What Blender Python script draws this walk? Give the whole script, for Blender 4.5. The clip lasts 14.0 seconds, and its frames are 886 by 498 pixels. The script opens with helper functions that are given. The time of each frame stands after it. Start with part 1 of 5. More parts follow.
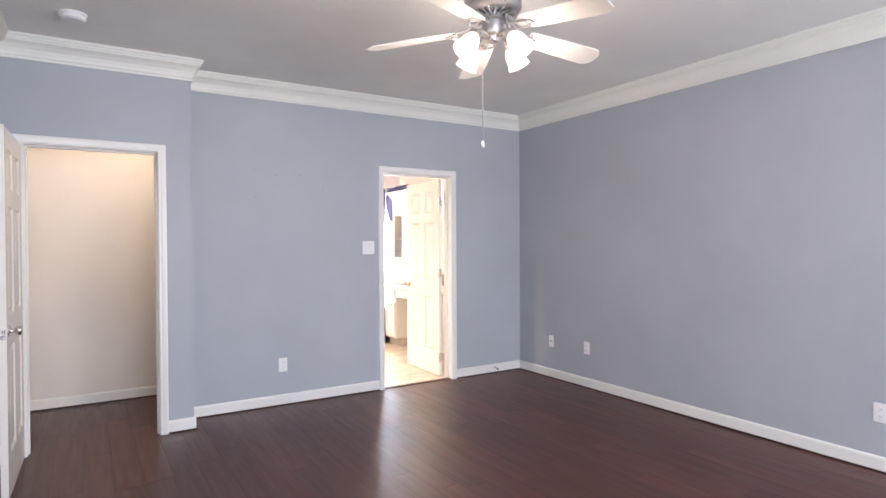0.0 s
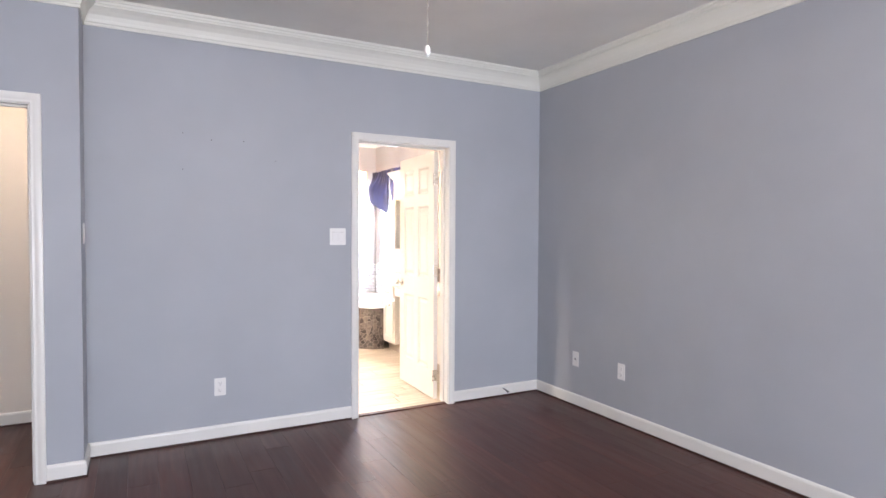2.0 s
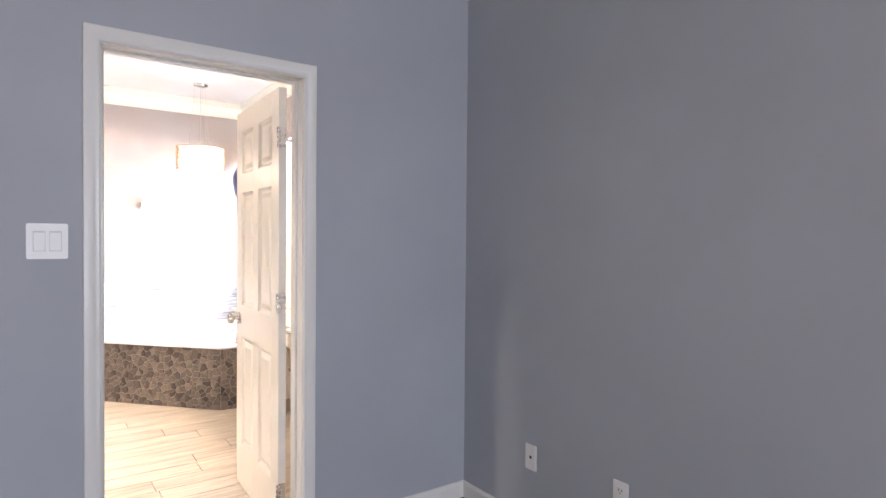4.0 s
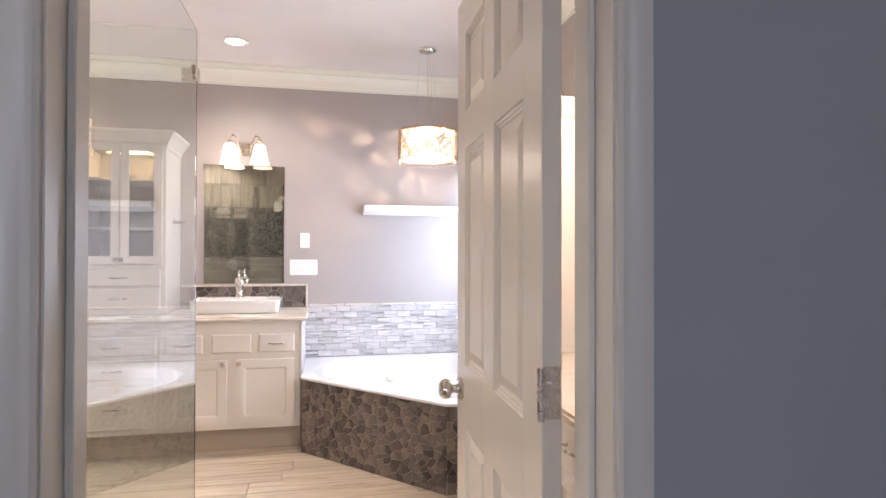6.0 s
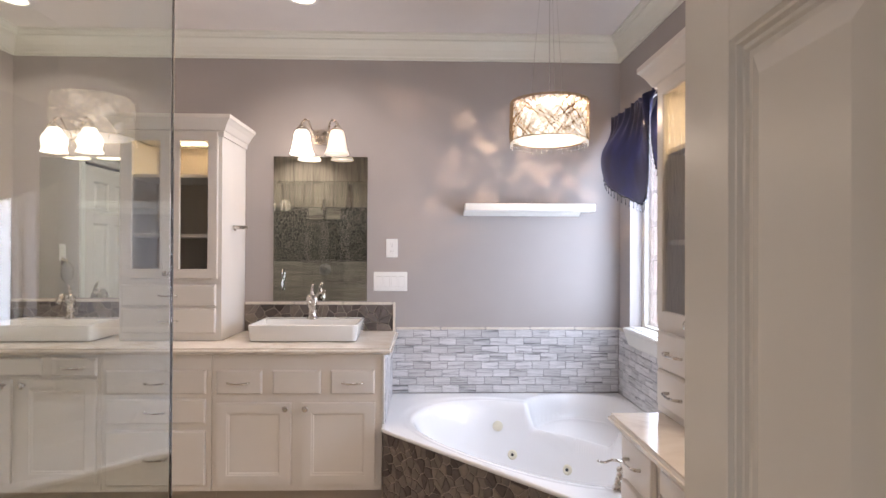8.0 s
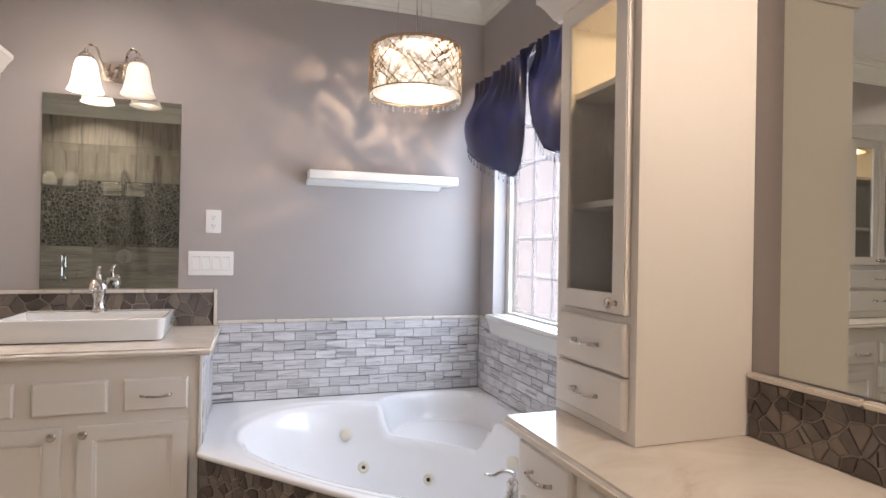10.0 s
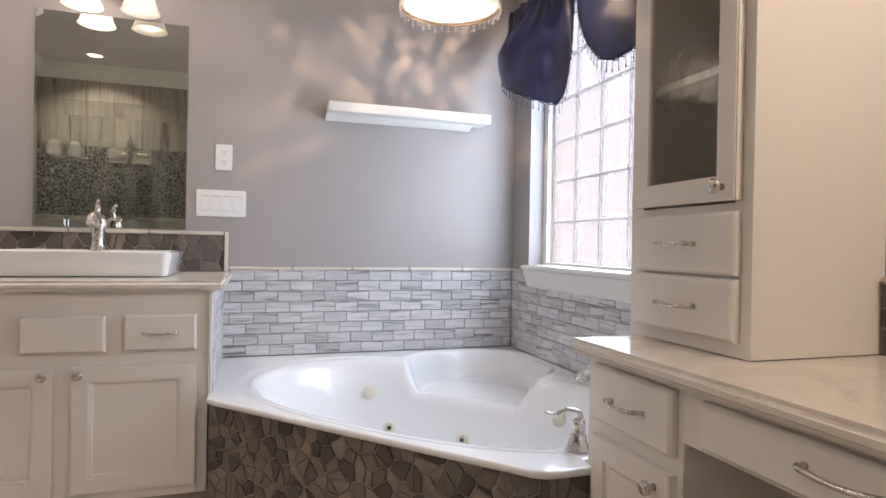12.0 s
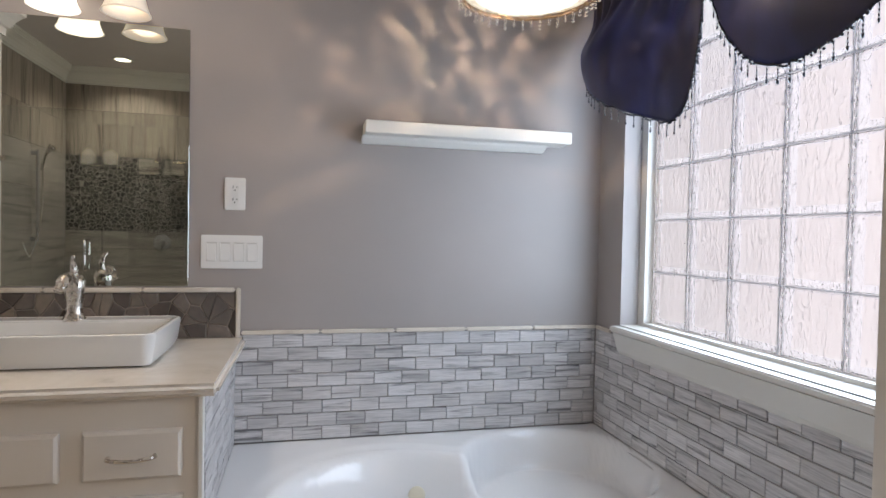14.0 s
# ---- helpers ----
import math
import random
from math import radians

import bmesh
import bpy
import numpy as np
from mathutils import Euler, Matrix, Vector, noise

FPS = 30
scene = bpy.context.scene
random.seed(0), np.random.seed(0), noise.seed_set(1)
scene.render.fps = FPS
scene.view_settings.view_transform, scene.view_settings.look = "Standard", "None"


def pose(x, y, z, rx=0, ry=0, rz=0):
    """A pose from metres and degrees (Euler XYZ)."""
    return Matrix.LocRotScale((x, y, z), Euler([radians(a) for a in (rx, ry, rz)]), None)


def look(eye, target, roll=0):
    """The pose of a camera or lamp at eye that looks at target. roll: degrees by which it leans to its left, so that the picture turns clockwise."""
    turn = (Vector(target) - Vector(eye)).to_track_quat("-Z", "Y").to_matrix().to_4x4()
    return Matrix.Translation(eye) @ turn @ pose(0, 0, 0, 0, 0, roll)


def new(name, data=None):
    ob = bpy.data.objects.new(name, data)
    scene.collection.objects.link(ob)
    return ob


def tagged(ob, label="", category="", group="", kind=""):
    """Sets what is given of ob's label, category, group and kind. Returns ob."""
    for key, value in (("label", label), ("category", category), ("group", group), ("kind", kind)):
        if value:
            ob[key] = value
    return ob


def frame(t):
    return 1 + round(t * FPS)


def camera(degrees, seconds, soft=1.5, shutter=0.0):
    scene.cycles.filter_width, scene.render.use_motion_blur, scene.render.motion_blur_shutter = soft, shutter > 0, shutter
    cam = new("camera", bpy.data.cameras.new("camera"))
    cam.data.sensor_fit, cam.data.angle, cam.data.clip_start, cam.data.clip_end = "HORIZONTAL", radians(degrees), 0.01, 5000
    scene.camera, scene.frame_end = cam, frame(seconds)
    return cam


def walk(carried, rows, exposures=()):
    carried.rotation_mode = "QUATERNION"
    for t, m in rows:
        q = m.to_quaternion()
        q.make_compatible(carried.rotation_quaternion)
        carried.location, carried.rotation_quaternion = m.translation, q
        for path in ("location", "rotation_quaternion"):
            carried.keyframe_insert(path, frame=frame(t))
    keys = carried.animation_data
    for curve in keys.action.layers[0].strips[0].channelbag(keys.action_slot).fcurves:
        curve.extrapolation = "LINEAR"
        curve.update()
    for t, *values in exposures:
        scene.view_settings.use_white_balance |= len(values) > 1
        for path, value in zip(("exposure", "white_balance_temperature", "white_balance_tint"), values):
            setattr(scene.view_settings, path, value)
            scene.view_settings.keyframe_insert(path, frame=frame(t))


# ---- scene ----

cam = camera(75.0, 14.0)
PATH = [
    (0, (-4.004, -4.881, 1.382), (-2.95, -3.181, 1.357), -0.3),
    (0.5, (-3.92, -4.761, 1.395), (-2.997, -2.987, 1.362), -0.2),
    (1, (-3.75, -4.507, 1.417), (-2.907, -2.694, 1.369), 0.1),
    (1.5, (-3.395, -4.303, 1.387), (-2.54, -2.495, 1.333), 0.1),
    (2, (-3.062, -4.012, 1.367), (-2.124, -2.246, 1.309), 0.3),
    (2.5, (-2.725, -3.706, 1.392), (-1.614, -2.044, 1.331), 0.5),
    (2.7, (-2.616, -3.511, 1.363), (-1.434, -1.899, 1.305), 0.6),
    (4.8, (-1.459, -1.736, 1.347), (-0.391, -0.046, 1.347), 0.4),
    (5, (-1.404, -1.572, 1.33), (-0.442, 0.181, 1.331), 0.2),
    (5.5, (-1.304, -1.144, 1.32), (-0.626, 0.738, 1.325), 0.1),
    (6, (-1.301, -0.775, 1.291), (-0.893, 1.182, 1.31), 0.1),
    (6.5, (-1.288, -0.487, 1.281), (-1.025, 1.496, 1.307), 0.1),
    (7, (-1.258, -0.189, 1.348), (-1.108, 1.805, 1.346), 0.1),
    (7.5, (-1.217, 0.042, 1.363), (-1.154, 2.041, 1.364), 0.25),
    (8, (-1.211, 0.214, 1.376), (-1.159, 2.214, 1.386), 0.24),
    (8.5, (-1.212, 0.446, 1.362), (-1.095, 2.443, 1.381), 0.48),
    (9, (-1.207, 0.603, 1.343), (-0.879, 2.576, 1.364), 0.79),
    (9.2, (-1.225, 0.645, 1.338), (-0.767, 2.591, 1.355), 0.76),
    (11.3, (-1.302, 0.869, 1.110), (-0.610, 2.746, 1.109), 1.05),
    (11.5, (-1.315, 0.905, 1.087), (-0.645, 2.789, 1.082), 1.04),
    (12, (-1.288, 1.041, 1.017), (-0.675, 2.944, 1.006), 1.05),
    (12.5, (-1.236, 1.238, 0.943), (-0.676, 3.158, 0.922), 1.01),
    (13, (-1.190, 1.370, 0.898), (-0.665, 3.300, 0.888), 1.10),
    (13.5, (-1.150, 1.480, 1.039), (-0.634, 3.412, 1.019), 1.07),
    (14, (-1.184, 1.638, 1.261), (-0.724, 3.584, 1.217), 1.15),
]
EXPOSURE = [(0, 0.0, 6680, 15), (2.7, 0.0, 6680, 15), (4.8, -1.15, 6550, 16), (5.5, -1.46, 6550, 17), (6.0, -1.64, 6550, 18), (6.5, -1.84, 6550, 19), (7.5, -2.17, 6550, 18), (9.0, -2.42, 6550, 15), (11.5, -2.46, 6550, 14), (13.0, -2.6, 6550, 12), (14, -2.97, 6500, 10)]
W_BATH, W_BED, W_FAN, W_HALL = 160.0, 145.0, 6.5, 24.0   # watts
W_VANITY, W_DOWN, W_PENDANT = 5.0, 130.0, 210.0
OUTSIDE = 11.5
walk(cam, [(t, look(eye, at, roll)) for t, eye, at, roll in PATH], EXPOSURE)

# ---- world and large lights ----
world = bpy.data.worlds.new("world")
world.use_nodes = True
scene.world = world
_wn = world.node_tree.nodes
_sky = _wn.new("ShaderNodeTexSky")
_sky.sky_type, _sky.sun_disc = "NISHITA", False
_sky.sun_elevation, _sky.sun_rotation = radians(40), radians(200)
world.node_tree.links.new(_sky.outputs[0], _wn["Background"].inputs[0])
_wn["Background"].inputs[1].default_value = 0.12


def area_lamp(name, m, sx, sy, watts, colour):
    d = bpy.data.lights.new(name, "AREA")
    d.shape, d.size, d.size_y, d.energy, d.color = "RECTANGLE", sx, sy, watts, colour
    ob = new(name, d)
    ob.matrix_world = m
    return ob


def point_lamp(name, place, watts, colour, radius=0.03):
    d = bpy.data.lights.new(name, "POINT")
    d.energy, d.color, d.shadow_soft_size = watts, colour, radius
    ob = new(name, d)
    ob.location = place
    return ob


WARM, COOL = (1.0, 0.82, 0.66), (0.66, 0.81, 1.0)
# daylight in the openings of the windows
area_lamp("window_light", look((0.10, 3.0, 1.5), (-1.0, 3.0, 1.5)), 1.15, 1.1, W_BATH, COOL)
area_lamp("window_light", look((-3.4, -7.05, 1.45), (-3.4, -5.0, 0.9)), 1.7, 1.3, W_BED, (0.77, 0.85, 1.0))
area_lamp("window_light", look((-1.2, -7.05, 1.45), (-1.2, -5.0, 0.9)), 1.7, 1.3, W_BED, (0.77, 0.85, 1.0))


# ---- materials ----
def principled(name, colour, rough=0.5, metal=0.0, spec=0.5):
    m = bpy.data.materials.new(name)
    m.use_nodes = True
    b = m.node_tree.nodes["Principled BSDF"]
    b.inputs["Base Color"].default_value = (*colour, 1)
    b.inputs["Roughness"].default_value = rough
    b.inputs["Metallic"].default_value = metal
    b.inputs["Specular IOR Level"].default_value = spec
    return m, m.node_tree.nodes, m.node_tree.links, b


def coords(n, l, scale=(1, 1, 1), per_object=False):
    tc, mp = n.new("ShaderNodeTexCoord"), n.new("ShaderNodeMapping")
    mp.inputs["Scale"].default_value = scale
    l.new(tc.outputs["Object"], mp.inputs[0])
    if per_object:
        oi, mul, add = n.new("ShaderNodeObjectInfo"), n.new("ShaderNodeMath"), n.new("ShaderNodeVectorMath")
        mul.operation, mul.inputs[1].default_value = "MULTIPLY", 37.0
        l.new(oi.outputs["Random"], mul.inputs[0])
        l.new(mp.outputs[0], add.inputs[0])
        l.new(mul.outputs[0], add.inputs[1])
        return add.outputs[0]
    return mp.outputs[0]


def noise_tex(n, l, vec, scale, detail=3.0, rough=0.55, distort=0.0):
    t = n.new("ShaderNodeTexNoise")
    t.inputs["Scale"].default_value, t.inputs["Detail"].default_value = scale, detail
    t.inputs["Roughness"].default_value, t.inputs["Distortion"].default_value = rough, distort
    l.new(vec, t.inputs["Vector"])
    return t.outputs["Fac"]


def ramp(n, l, fac, stops):
    r = n.new("ShaderNodeValToRGB")
    e = r.color_ramp.elements
    while len(e) < len(stops):
        e.new(0.5)
    for k, (p, c) in zip(e, stops):
        k.position, k.color = p, (*c, 1)
    l.new(fac, r.inputs[0])
    return r.outputs[0]


def bump(n, l, b, height, strength, distance=0.01):
    k = n.new("ShaderNodeBump")
    k.inputs["Strength"].default_value, k.inputs["Distance"].default_value = strength, distance
    l.new(height, k.inputs["Height"])
    l.new(k.outputs[0], b.inputs["Normal"])


def mixed(n, l, fac, a, c, mode="MIX"):
    x = n.new("ShaderNodeMix")
    x.data_type, x.blend_type = "RGBA", mode
    for sock, v in ((x.inputs[0], fac), (x.inputs[6], a), (x.inputs[7], c)):
        if isinstance(v, (int, float)):
            sock.default_value = v
        elif isinstance(v, tuple):
            sock.default_value = (*v, 1)
        else:
            l.new(v, sock)
    return x.outputs[2]


def scaled(c, k):
    return tuple(min(1.0, v * k) for v in c)


def paint(name, colour, rough=0.55, grain=220.0, relief=0.12, blotch=0.05):
    """Rolled wall paint: orange-peel relief and faint unevenness."""
    m, n, l, b = principled(name, colour, rough, 0, 0.35)
    v = coords(n, l)
    l.new(ramp(n, l, noise_tex(n, l, v, 1.3, 4), [(0.3, scaled(colour, 1 - blotch)), (0.7, scaled(colour, 1 + blotch))]), b.inputs["Base Color"])
    bump(n, l, b, noise_tex(n, l, v, grain, 2), relief, 0.002)
    return m


def gloss_paint(name, colour, rough=0.3):
    """Brushed semi-gloss trim paint."""
    m, n, l, b = principled(name, colour, rough, 0, 0.5)
    v = coords(n, l)
    l.new(ramp(n, l, noise_tex(n, l, v, 1.6, 3), [(0.25, scaled(colour, 0.965)), (0.75, scaled(colour, 1.02))]), b.inputs["Base Color"])
    l.new(ramp(n, l, noise_tex(n, l, v, 2.5, 2), [(0.2, (rough * 0.9,) * 3), (0.8, (rough * 1.12,) * 3)]), b.inputs["Roughness"])
    bump(n, l, b, noise_tex(n, l, coords(n, l, (10, 10, 2)), 3.0, 2), 0.04, 0.002)
    return m


def metal(name, colour, rough=0.25):
    m, n, l, b = principled(name, colour, rough, 1.0)
    v = coords(n, l)
    l.new(ramp(n, l, noise_tex(n, l, v, 60, 3), [(0.3, (rough * 0.7,) * 3), (0.7, (rough * 1.3,) * 3)]), b.inputs["Roughness"])
    return m


def glowing(name, colour, strength):
    m, n, l, b = principled(name, colour, 0.4)
    b.inputs["Emission Color"].default_value = (*colour, 1)
    b.inputs["Emission Strength"].default_value = strength
    return m


def veined(name, light, mid, dark, stretch, rough=0.35, scale=1.0, relief=0.1):
    """Stone or printed tile with long wavy bands; each piece has its own cut and tone."""
    m, n, l, b = principled(name, mid, rough)
    v = coords(n, l, stretch, True)
    band = noise_tex(n, l, v, 2.2 * scale, 6, 0.62, 0.8)
    fine = noise_tex(n, l, v, 14 * scale, 4, 0.6, 0.5)
    c1 = ramp(n, l, band, [(0.33, dark), (0.41, mid), (0.53, light), (0.62, mid), (0.68, dark), (0.76, light)])
    c2 = mixed(n, l, 0.22, c1, ramp(n, l, fine, [(0.35, dark), (0.6, light)]))
    oi = n.new("ShaderNodeObjectInfo")
    tone = ramp(n, l, oi.outputs["Random"], [(0.0, (0.78,) * 3), (0.35, (0.90,) * 3), (0.75, (1.0,) * 3), (1.0, (1.08,) * 3)])
    l.new(mixed(n, l, 1.0, c2, tone, "MULTIPLY"), b.inputs["Base Color"])
    bump(n, l, b, fine, relief, 0.002)
    return m


def stone(name):
    """Flat pebbles cut from brown-grey river stone."""
    m, n, l, b = principled(name, (0.15, 0.12, 0.1), 0.42)
    v = coords(n, l, (1, 1, 1), True)
    oi = n.new("ShaderNodeObjectInfo")
    base = ramp(n, l, oi.outputs["Random"], [(0.0, (0.045, 0.035, 0.030)), (0.2, (0.095, 0.075, 0.064)), (0.45, (0.145, 0.118, 0.103)), (0.7, (0.185, 0.15, 0.128)), (0.88, (0.235, 0.195, 0.155)), (1.0, (0.085, 0.072, 0.066))])
    cloud = ramp(n, l, noise_tex(n, l, v, 28, 5, 0.6), [(0.3, (0.75,) * 3), (0.7, (1.15,) * 3)])
    l.new(mixed(n, l, 1.0, base, cloud, "MULTIPLY"), b.inputs["Base Color"])
    bump(n, l, b, noise_tex(n, l, v, 55, 4), 0.35, 0.003)
    return m


def dark_wood(name):
    """Hand-scraped hardwood, stained dark red-brown, satin varnish."""
    m, n, l, b = principled(name, (0.05, 0.022, 0.018), 0.3)
    v = coords(n, l, (18, 0.8, 18), True)
    g = noise_tex(n, l, v, 2.2, 3, 0.5, 0.3)
    c = ramp(n, l, g, [(0.2, (0.056, 0.018, 0.014)), (0.55, (0.080, 0.026, 0.019)), (0.8, (0.108, 0.037, 0.026))])
    oi = n.new("ShaderNodeObjectInfo")
    tone = ramp(n, l, oi.outputs["Random"], [(0.0, (0.80, 0.78, 0.78)), (0.6, (1, 1, 1)), (1.0, (1.22, 1.16, 1.12))])
    l.new(mixed(n, l, 1.0, c, tone, "MULTIPLY"), b.inputs["Base Color"])
    scrape = noise_tex(n, l, coords(n, l, (9, 0.7, 9), True), 3.0, 3)
    l.new(ramp(n, l, scrape, [(0.3, (0.33,) * 3), (0.7, (0.42,) * 3)]), b.inputs["Roughness"])
    bump(n, l, b, scrape, 0.12, 0.003)
    return m


def plank_tile(name):
    """Pale wood-look porcelain plank."""
    m, n, l, b = principled(name, (0.6, 0.5, 0.4), 0.35)
    v = coords(n, l, (1.0, 16, 16), True)
    g = noise_tex(n, l, v, 2.4, 6, 0.62, 0.5)
    c = ramp(n, l, g, [(0.28, (0.30, 0.235, 0.17)), (0.42, (0.48, 0.40, 0.31)), (0.58, (0.62, 0.54, 0.44)), (0.8, (0.68, 0.61, 0.51))])
    oi = n.new("ShaderNodeObjectInfo")
    tone = ramp(n, l, oi.outputs["Random"], [(0.0, (0.84, 0.83, 0.80)), (0.5, (0.97, 0.97, 0.96)), (1.0, (1, 1, 1))])
    l.new(mixed(n, l, 1.0, c, tone, "MULTIPLY"), b.inputs["Base Color"])
    bump(n, l, b, g, 0.12, 0.002)
    return m


def marble(name):
    """Warm white stone worktop with faint drifting veins."""
    m, n, l, b = principled(name, (0.72, 0.66, 0.58), 0.16)
    v = coords(n, l, (1.2, 1.2, 1.2))
    g = noise_tex(n, l, v, 2.5, 8, 0.6, 1.6)
    l.new(ramp(n, l, g, [(0.30, (0.56, 0.49, 0.41)), (0.42, (0.70, 0.635, 0.555)), (0.62, (0.77, 0.715, 0.64)), (0.8, (0.68, 0.61, 0.53))]), b.inputs["Base Color"])
    return m


def clear_glass(name, tint=(0.93, 0.97, 0.95), rough=0.0, wave=0.0, grain=34):
    m, n, l, b = principled(name, tint, rough)
    b.inputs["Transmission Weight"].default_value = 1.0
    b.inputs["IOR"].default_value = 1.45
    if wave:
        v = coords(n, l, (1, 1, 0.45), True)
        bump(n, l, b, noise_tex(n, l, v, grain, 2, 0.5, 1.2), wave, 0.02)
    return m


def mosaic(name):
    """Dark broken-stone mosaic, too fine and far to lay piece by piece."""
    m, n, l, b = principled(name, (0.1, 0.09, 0.08), 0.4)
    v = coords(n, l)
    cell, edge = n.new("ShaderNodeTexVoronoi"), n.new("ShaderNodeTexVoronoi")
    edge.feature = "DISTANCE_TO_EDGE"
    for k in (cell, edge):
        k.inputs["Scale"].default_value = 26
        l.new(v, k.inputs["Vector"])
    tone = ramp(n, l, cell.outputs["Color"], [(0.1, (0.022, 0.022, 0.02)), (0.5, (0.06, 0.057, 0.052)), (0.9, (0.14, 0.125, 0.11))])
    l.new(mixed(n, l, ramp(n, l, edge.outputs["Distance"], [(0.03, (0, 0, 0)), (0.08, (1, 1, 1))]), (0.30, 0.28, 0.25), tone), b.inputs["Base Color"])
    bump(n, l, b, edge.outputs["Distance"], 0.5, 0.01)
    return m


def satin(name):
    """Shot taffeta, brown-black: window sheen painted in as blue noise patches; translucent blue weft."""
    m, n, l, b = principled(name, (0.012, 0.014, 0.045), 0.38)
    b.inputs["Sheen Weight"].default_value = 0.25
    b.inputs["Sheen Tint"].default_value = (0.25, 0.3, 0.9, 1)
    v = coords(n, l, (1, 1, 0.6))
    l.new(ramp(n, l, noise_tex(n, l, v, 4.5, 3), [(0.36, (0.016, 0.012, 0.013)), (0.52, (0.012, 0.013, 0.036)), (0.70, (0.018, 0.026, 0.13))]), b.inputs["Base Color"])
    bump(n, l, b, noise_tex(n, l, coords(n, l, (40, 900, 900)), 1.0, 2), 0.15, 0.001)
    thin, mx = n.new("ShaderNodeBsdfTranslucent"), n.new("ShaderNodeMixShader")
    thin.inputs[0].default_value = (0.025, 0.035, 0.16, 1)
    mx.inputs[0].default_value = 0.12
    l.new(b.outputs[0], mx.inputs[1])
    l.new(thin.outputs[0], mx.inputs[2])
    l.new(mx.outputs[0], n["Material Output"].inputs["Surface"])
    return m


BED_WALL = paint("grey_blue_wall_paint", (0.40, 0.42, 0.452))
BATH_WALL = paint("warm_grey_wall_paint", (0.365, 0.333, 0.32), 0.45)
HALL_WALL = paint("cream_wall_paint", (0.76, 0.70, 0.63))
CEILING = paint("ceiling_paint", (0.81, 0.80, 0.76), 0.7, 90, 0.4)
BATH_CEILING = paint("bath_ceiling_paint", (0.74, 0.70, 0.68), 0.6, 120, 0.2)
CROWN = gloss_paint("crown_paint", (0.77, 0.77, 0.70), 0.4)
TRIM = gloss_paint("trim_paint", (0.78, 0.765, 0.72))
DOOR = gloss_paint("door_paint", (0.78, 0.74, 0.67), 0.22)
CABINET = gloss_paint("cabinet_paint", (0.80, 0.76, 0.71), 0.33)
# cabinet cream darkened to paint in the shade at the back of recesses
CAB_SHADED = paint("shaded_cabinet_paint", (0.50, 0.45, 0.38))
# near-black shoe strip, coloured as the shadow line below the baseboards
SHADOW_LINE = paint("shadow_shoe_mould", (0.05, 0.025, 0.02), 0.4)
TOE = paint("toe_kick_paint", (0.50, 0.43, 0.36))
PLASTIC, n_, l_, b_ = principled("white_plastic", (0.82, 0.81, 0.79), 0.3)
SEAM, n_, l_, b_ = principled("shaded_plastic_seam", (0.58, 0.56, 0.53), 0.5)
SLOT, n_, l_, b_ = principled("dark_slot", (0.02, 0.02, 0.02), 0.5)
PORCELAIN, n_, l_, b_ = principled("white_porcelain", (0.86, 0.85, 0.83), 0.08)
b_.inputs["Coat Weight"].default_value = 0.5
ACRYLIC, n_, l_, b_ = principled("white_acrylic", (0.84, 0.84, 0.85), 0.12)
b_.inputs["Coat Weight"].default_value = 0.4
NICKEL = metal("brushed_nickel", (0.62, 0.58, 0.53), 0.26)
CHROME = metal("polished_chrome", (0.80, 0.79, 0.77), 0.08)
WIRE = metal("dark_bronze_wire", (0.40, 0.29, 0.19), 0.4)
BRONZE = metal("aged_nickel", (0.50, 0.44, 0.38), 0.3)
PEWTER = metal("grey_pewter", (0.42, 0.42, 0.43), 0.35)
MIRROR = metal("mirror_silver", (0.66, 0.68, 0.64), 0.0)
n_ = MIRROR.node_tree
for lk in [k for k in n_.links if k.to_socket.name == "Roughness"]:
    n_.links.remove(lk)
MARBLE = marble("cream_marble")
STONE = stone("river_stone")
GROUT = paint("pale_grout", (0.36, 0.31, 0.265), 0.9, 300, 0.4)
TILE_GROUT = paint("grey_grout", (0.29, 0.28, 0.28), 0.9, 300, 0.4)
LINEN_TILE = veined("grey_veined_tile", (0.72, 0.70, 0.70), (0.50, 0.485, 0.49), (0.10, 0.095, 0.10), (1.1, 19, 19), 0.3, 1.0, 0.25)
SHOWER_V = veined("upright_veined_tile", (0.42, 0.37, 0.31), (0.30, 0.26, 0.215), (0.09, 0.075, 0.06), (4.5, 0.3, 4.5), 0.3)
SHOWER_H = veined("level_veined_tile", (0.40, 0.37, 0.33), (0.27, 0.25, 0.22), (0.10, 0.09, 0.08), (0.35, 5, 5), 0.3)
MOSAIC = mosaic("dark_mosaic")
DARK_WOOD = dark_wood("dark_hardwood")
PLANK = plank_tile("wood_look_porcelain")
SUBFLOOR, n_, l_, b_ = principled("dark_joint", (0.028, 0.010, 0.008), 0.8)
FLOOR_GROUT = paint("beige_grout", (0.33, 0.27, 0.21), 0.9)
GLASS = clear_glass("shower_glass", (0.955, 0.985, 0.97))
RAIN_GLASS = clear_glass("rain_glass", (0.95, 0.95, 0.91), 0.0, 0.06)
BLOCK_GLASS = clear_glass("glass_block", (0.99, 0.99, 1.0), 0.0, 0.26, 80)
BLOCK_EDGE = bpy.data.materials.new("translucent_white")
BLOCK_EDGE.use_nodes = True
n_, l_ = BLOCK_EDGE.node_tree.nodes, BLOCK_EDGE.node_tree.links
_tl = n_.new("ShaderNodeBsdfTranslucent")
_tl.inputs[0].default_value = (0.95, 0.97, 1.0, 1)
l_.new(_tl.outputs[0], n_["Material Output"].inputs["Surface"])
SATIN = satin("navy_satin")
BEAD, n_, l_, b_ = principled("black_bead", (0.02, 0.02, 0.03), 0.15)
FAN_BLADE = gloss_paint("white_fan_blade", (0.66, 0.64, 0.60), 0.4)
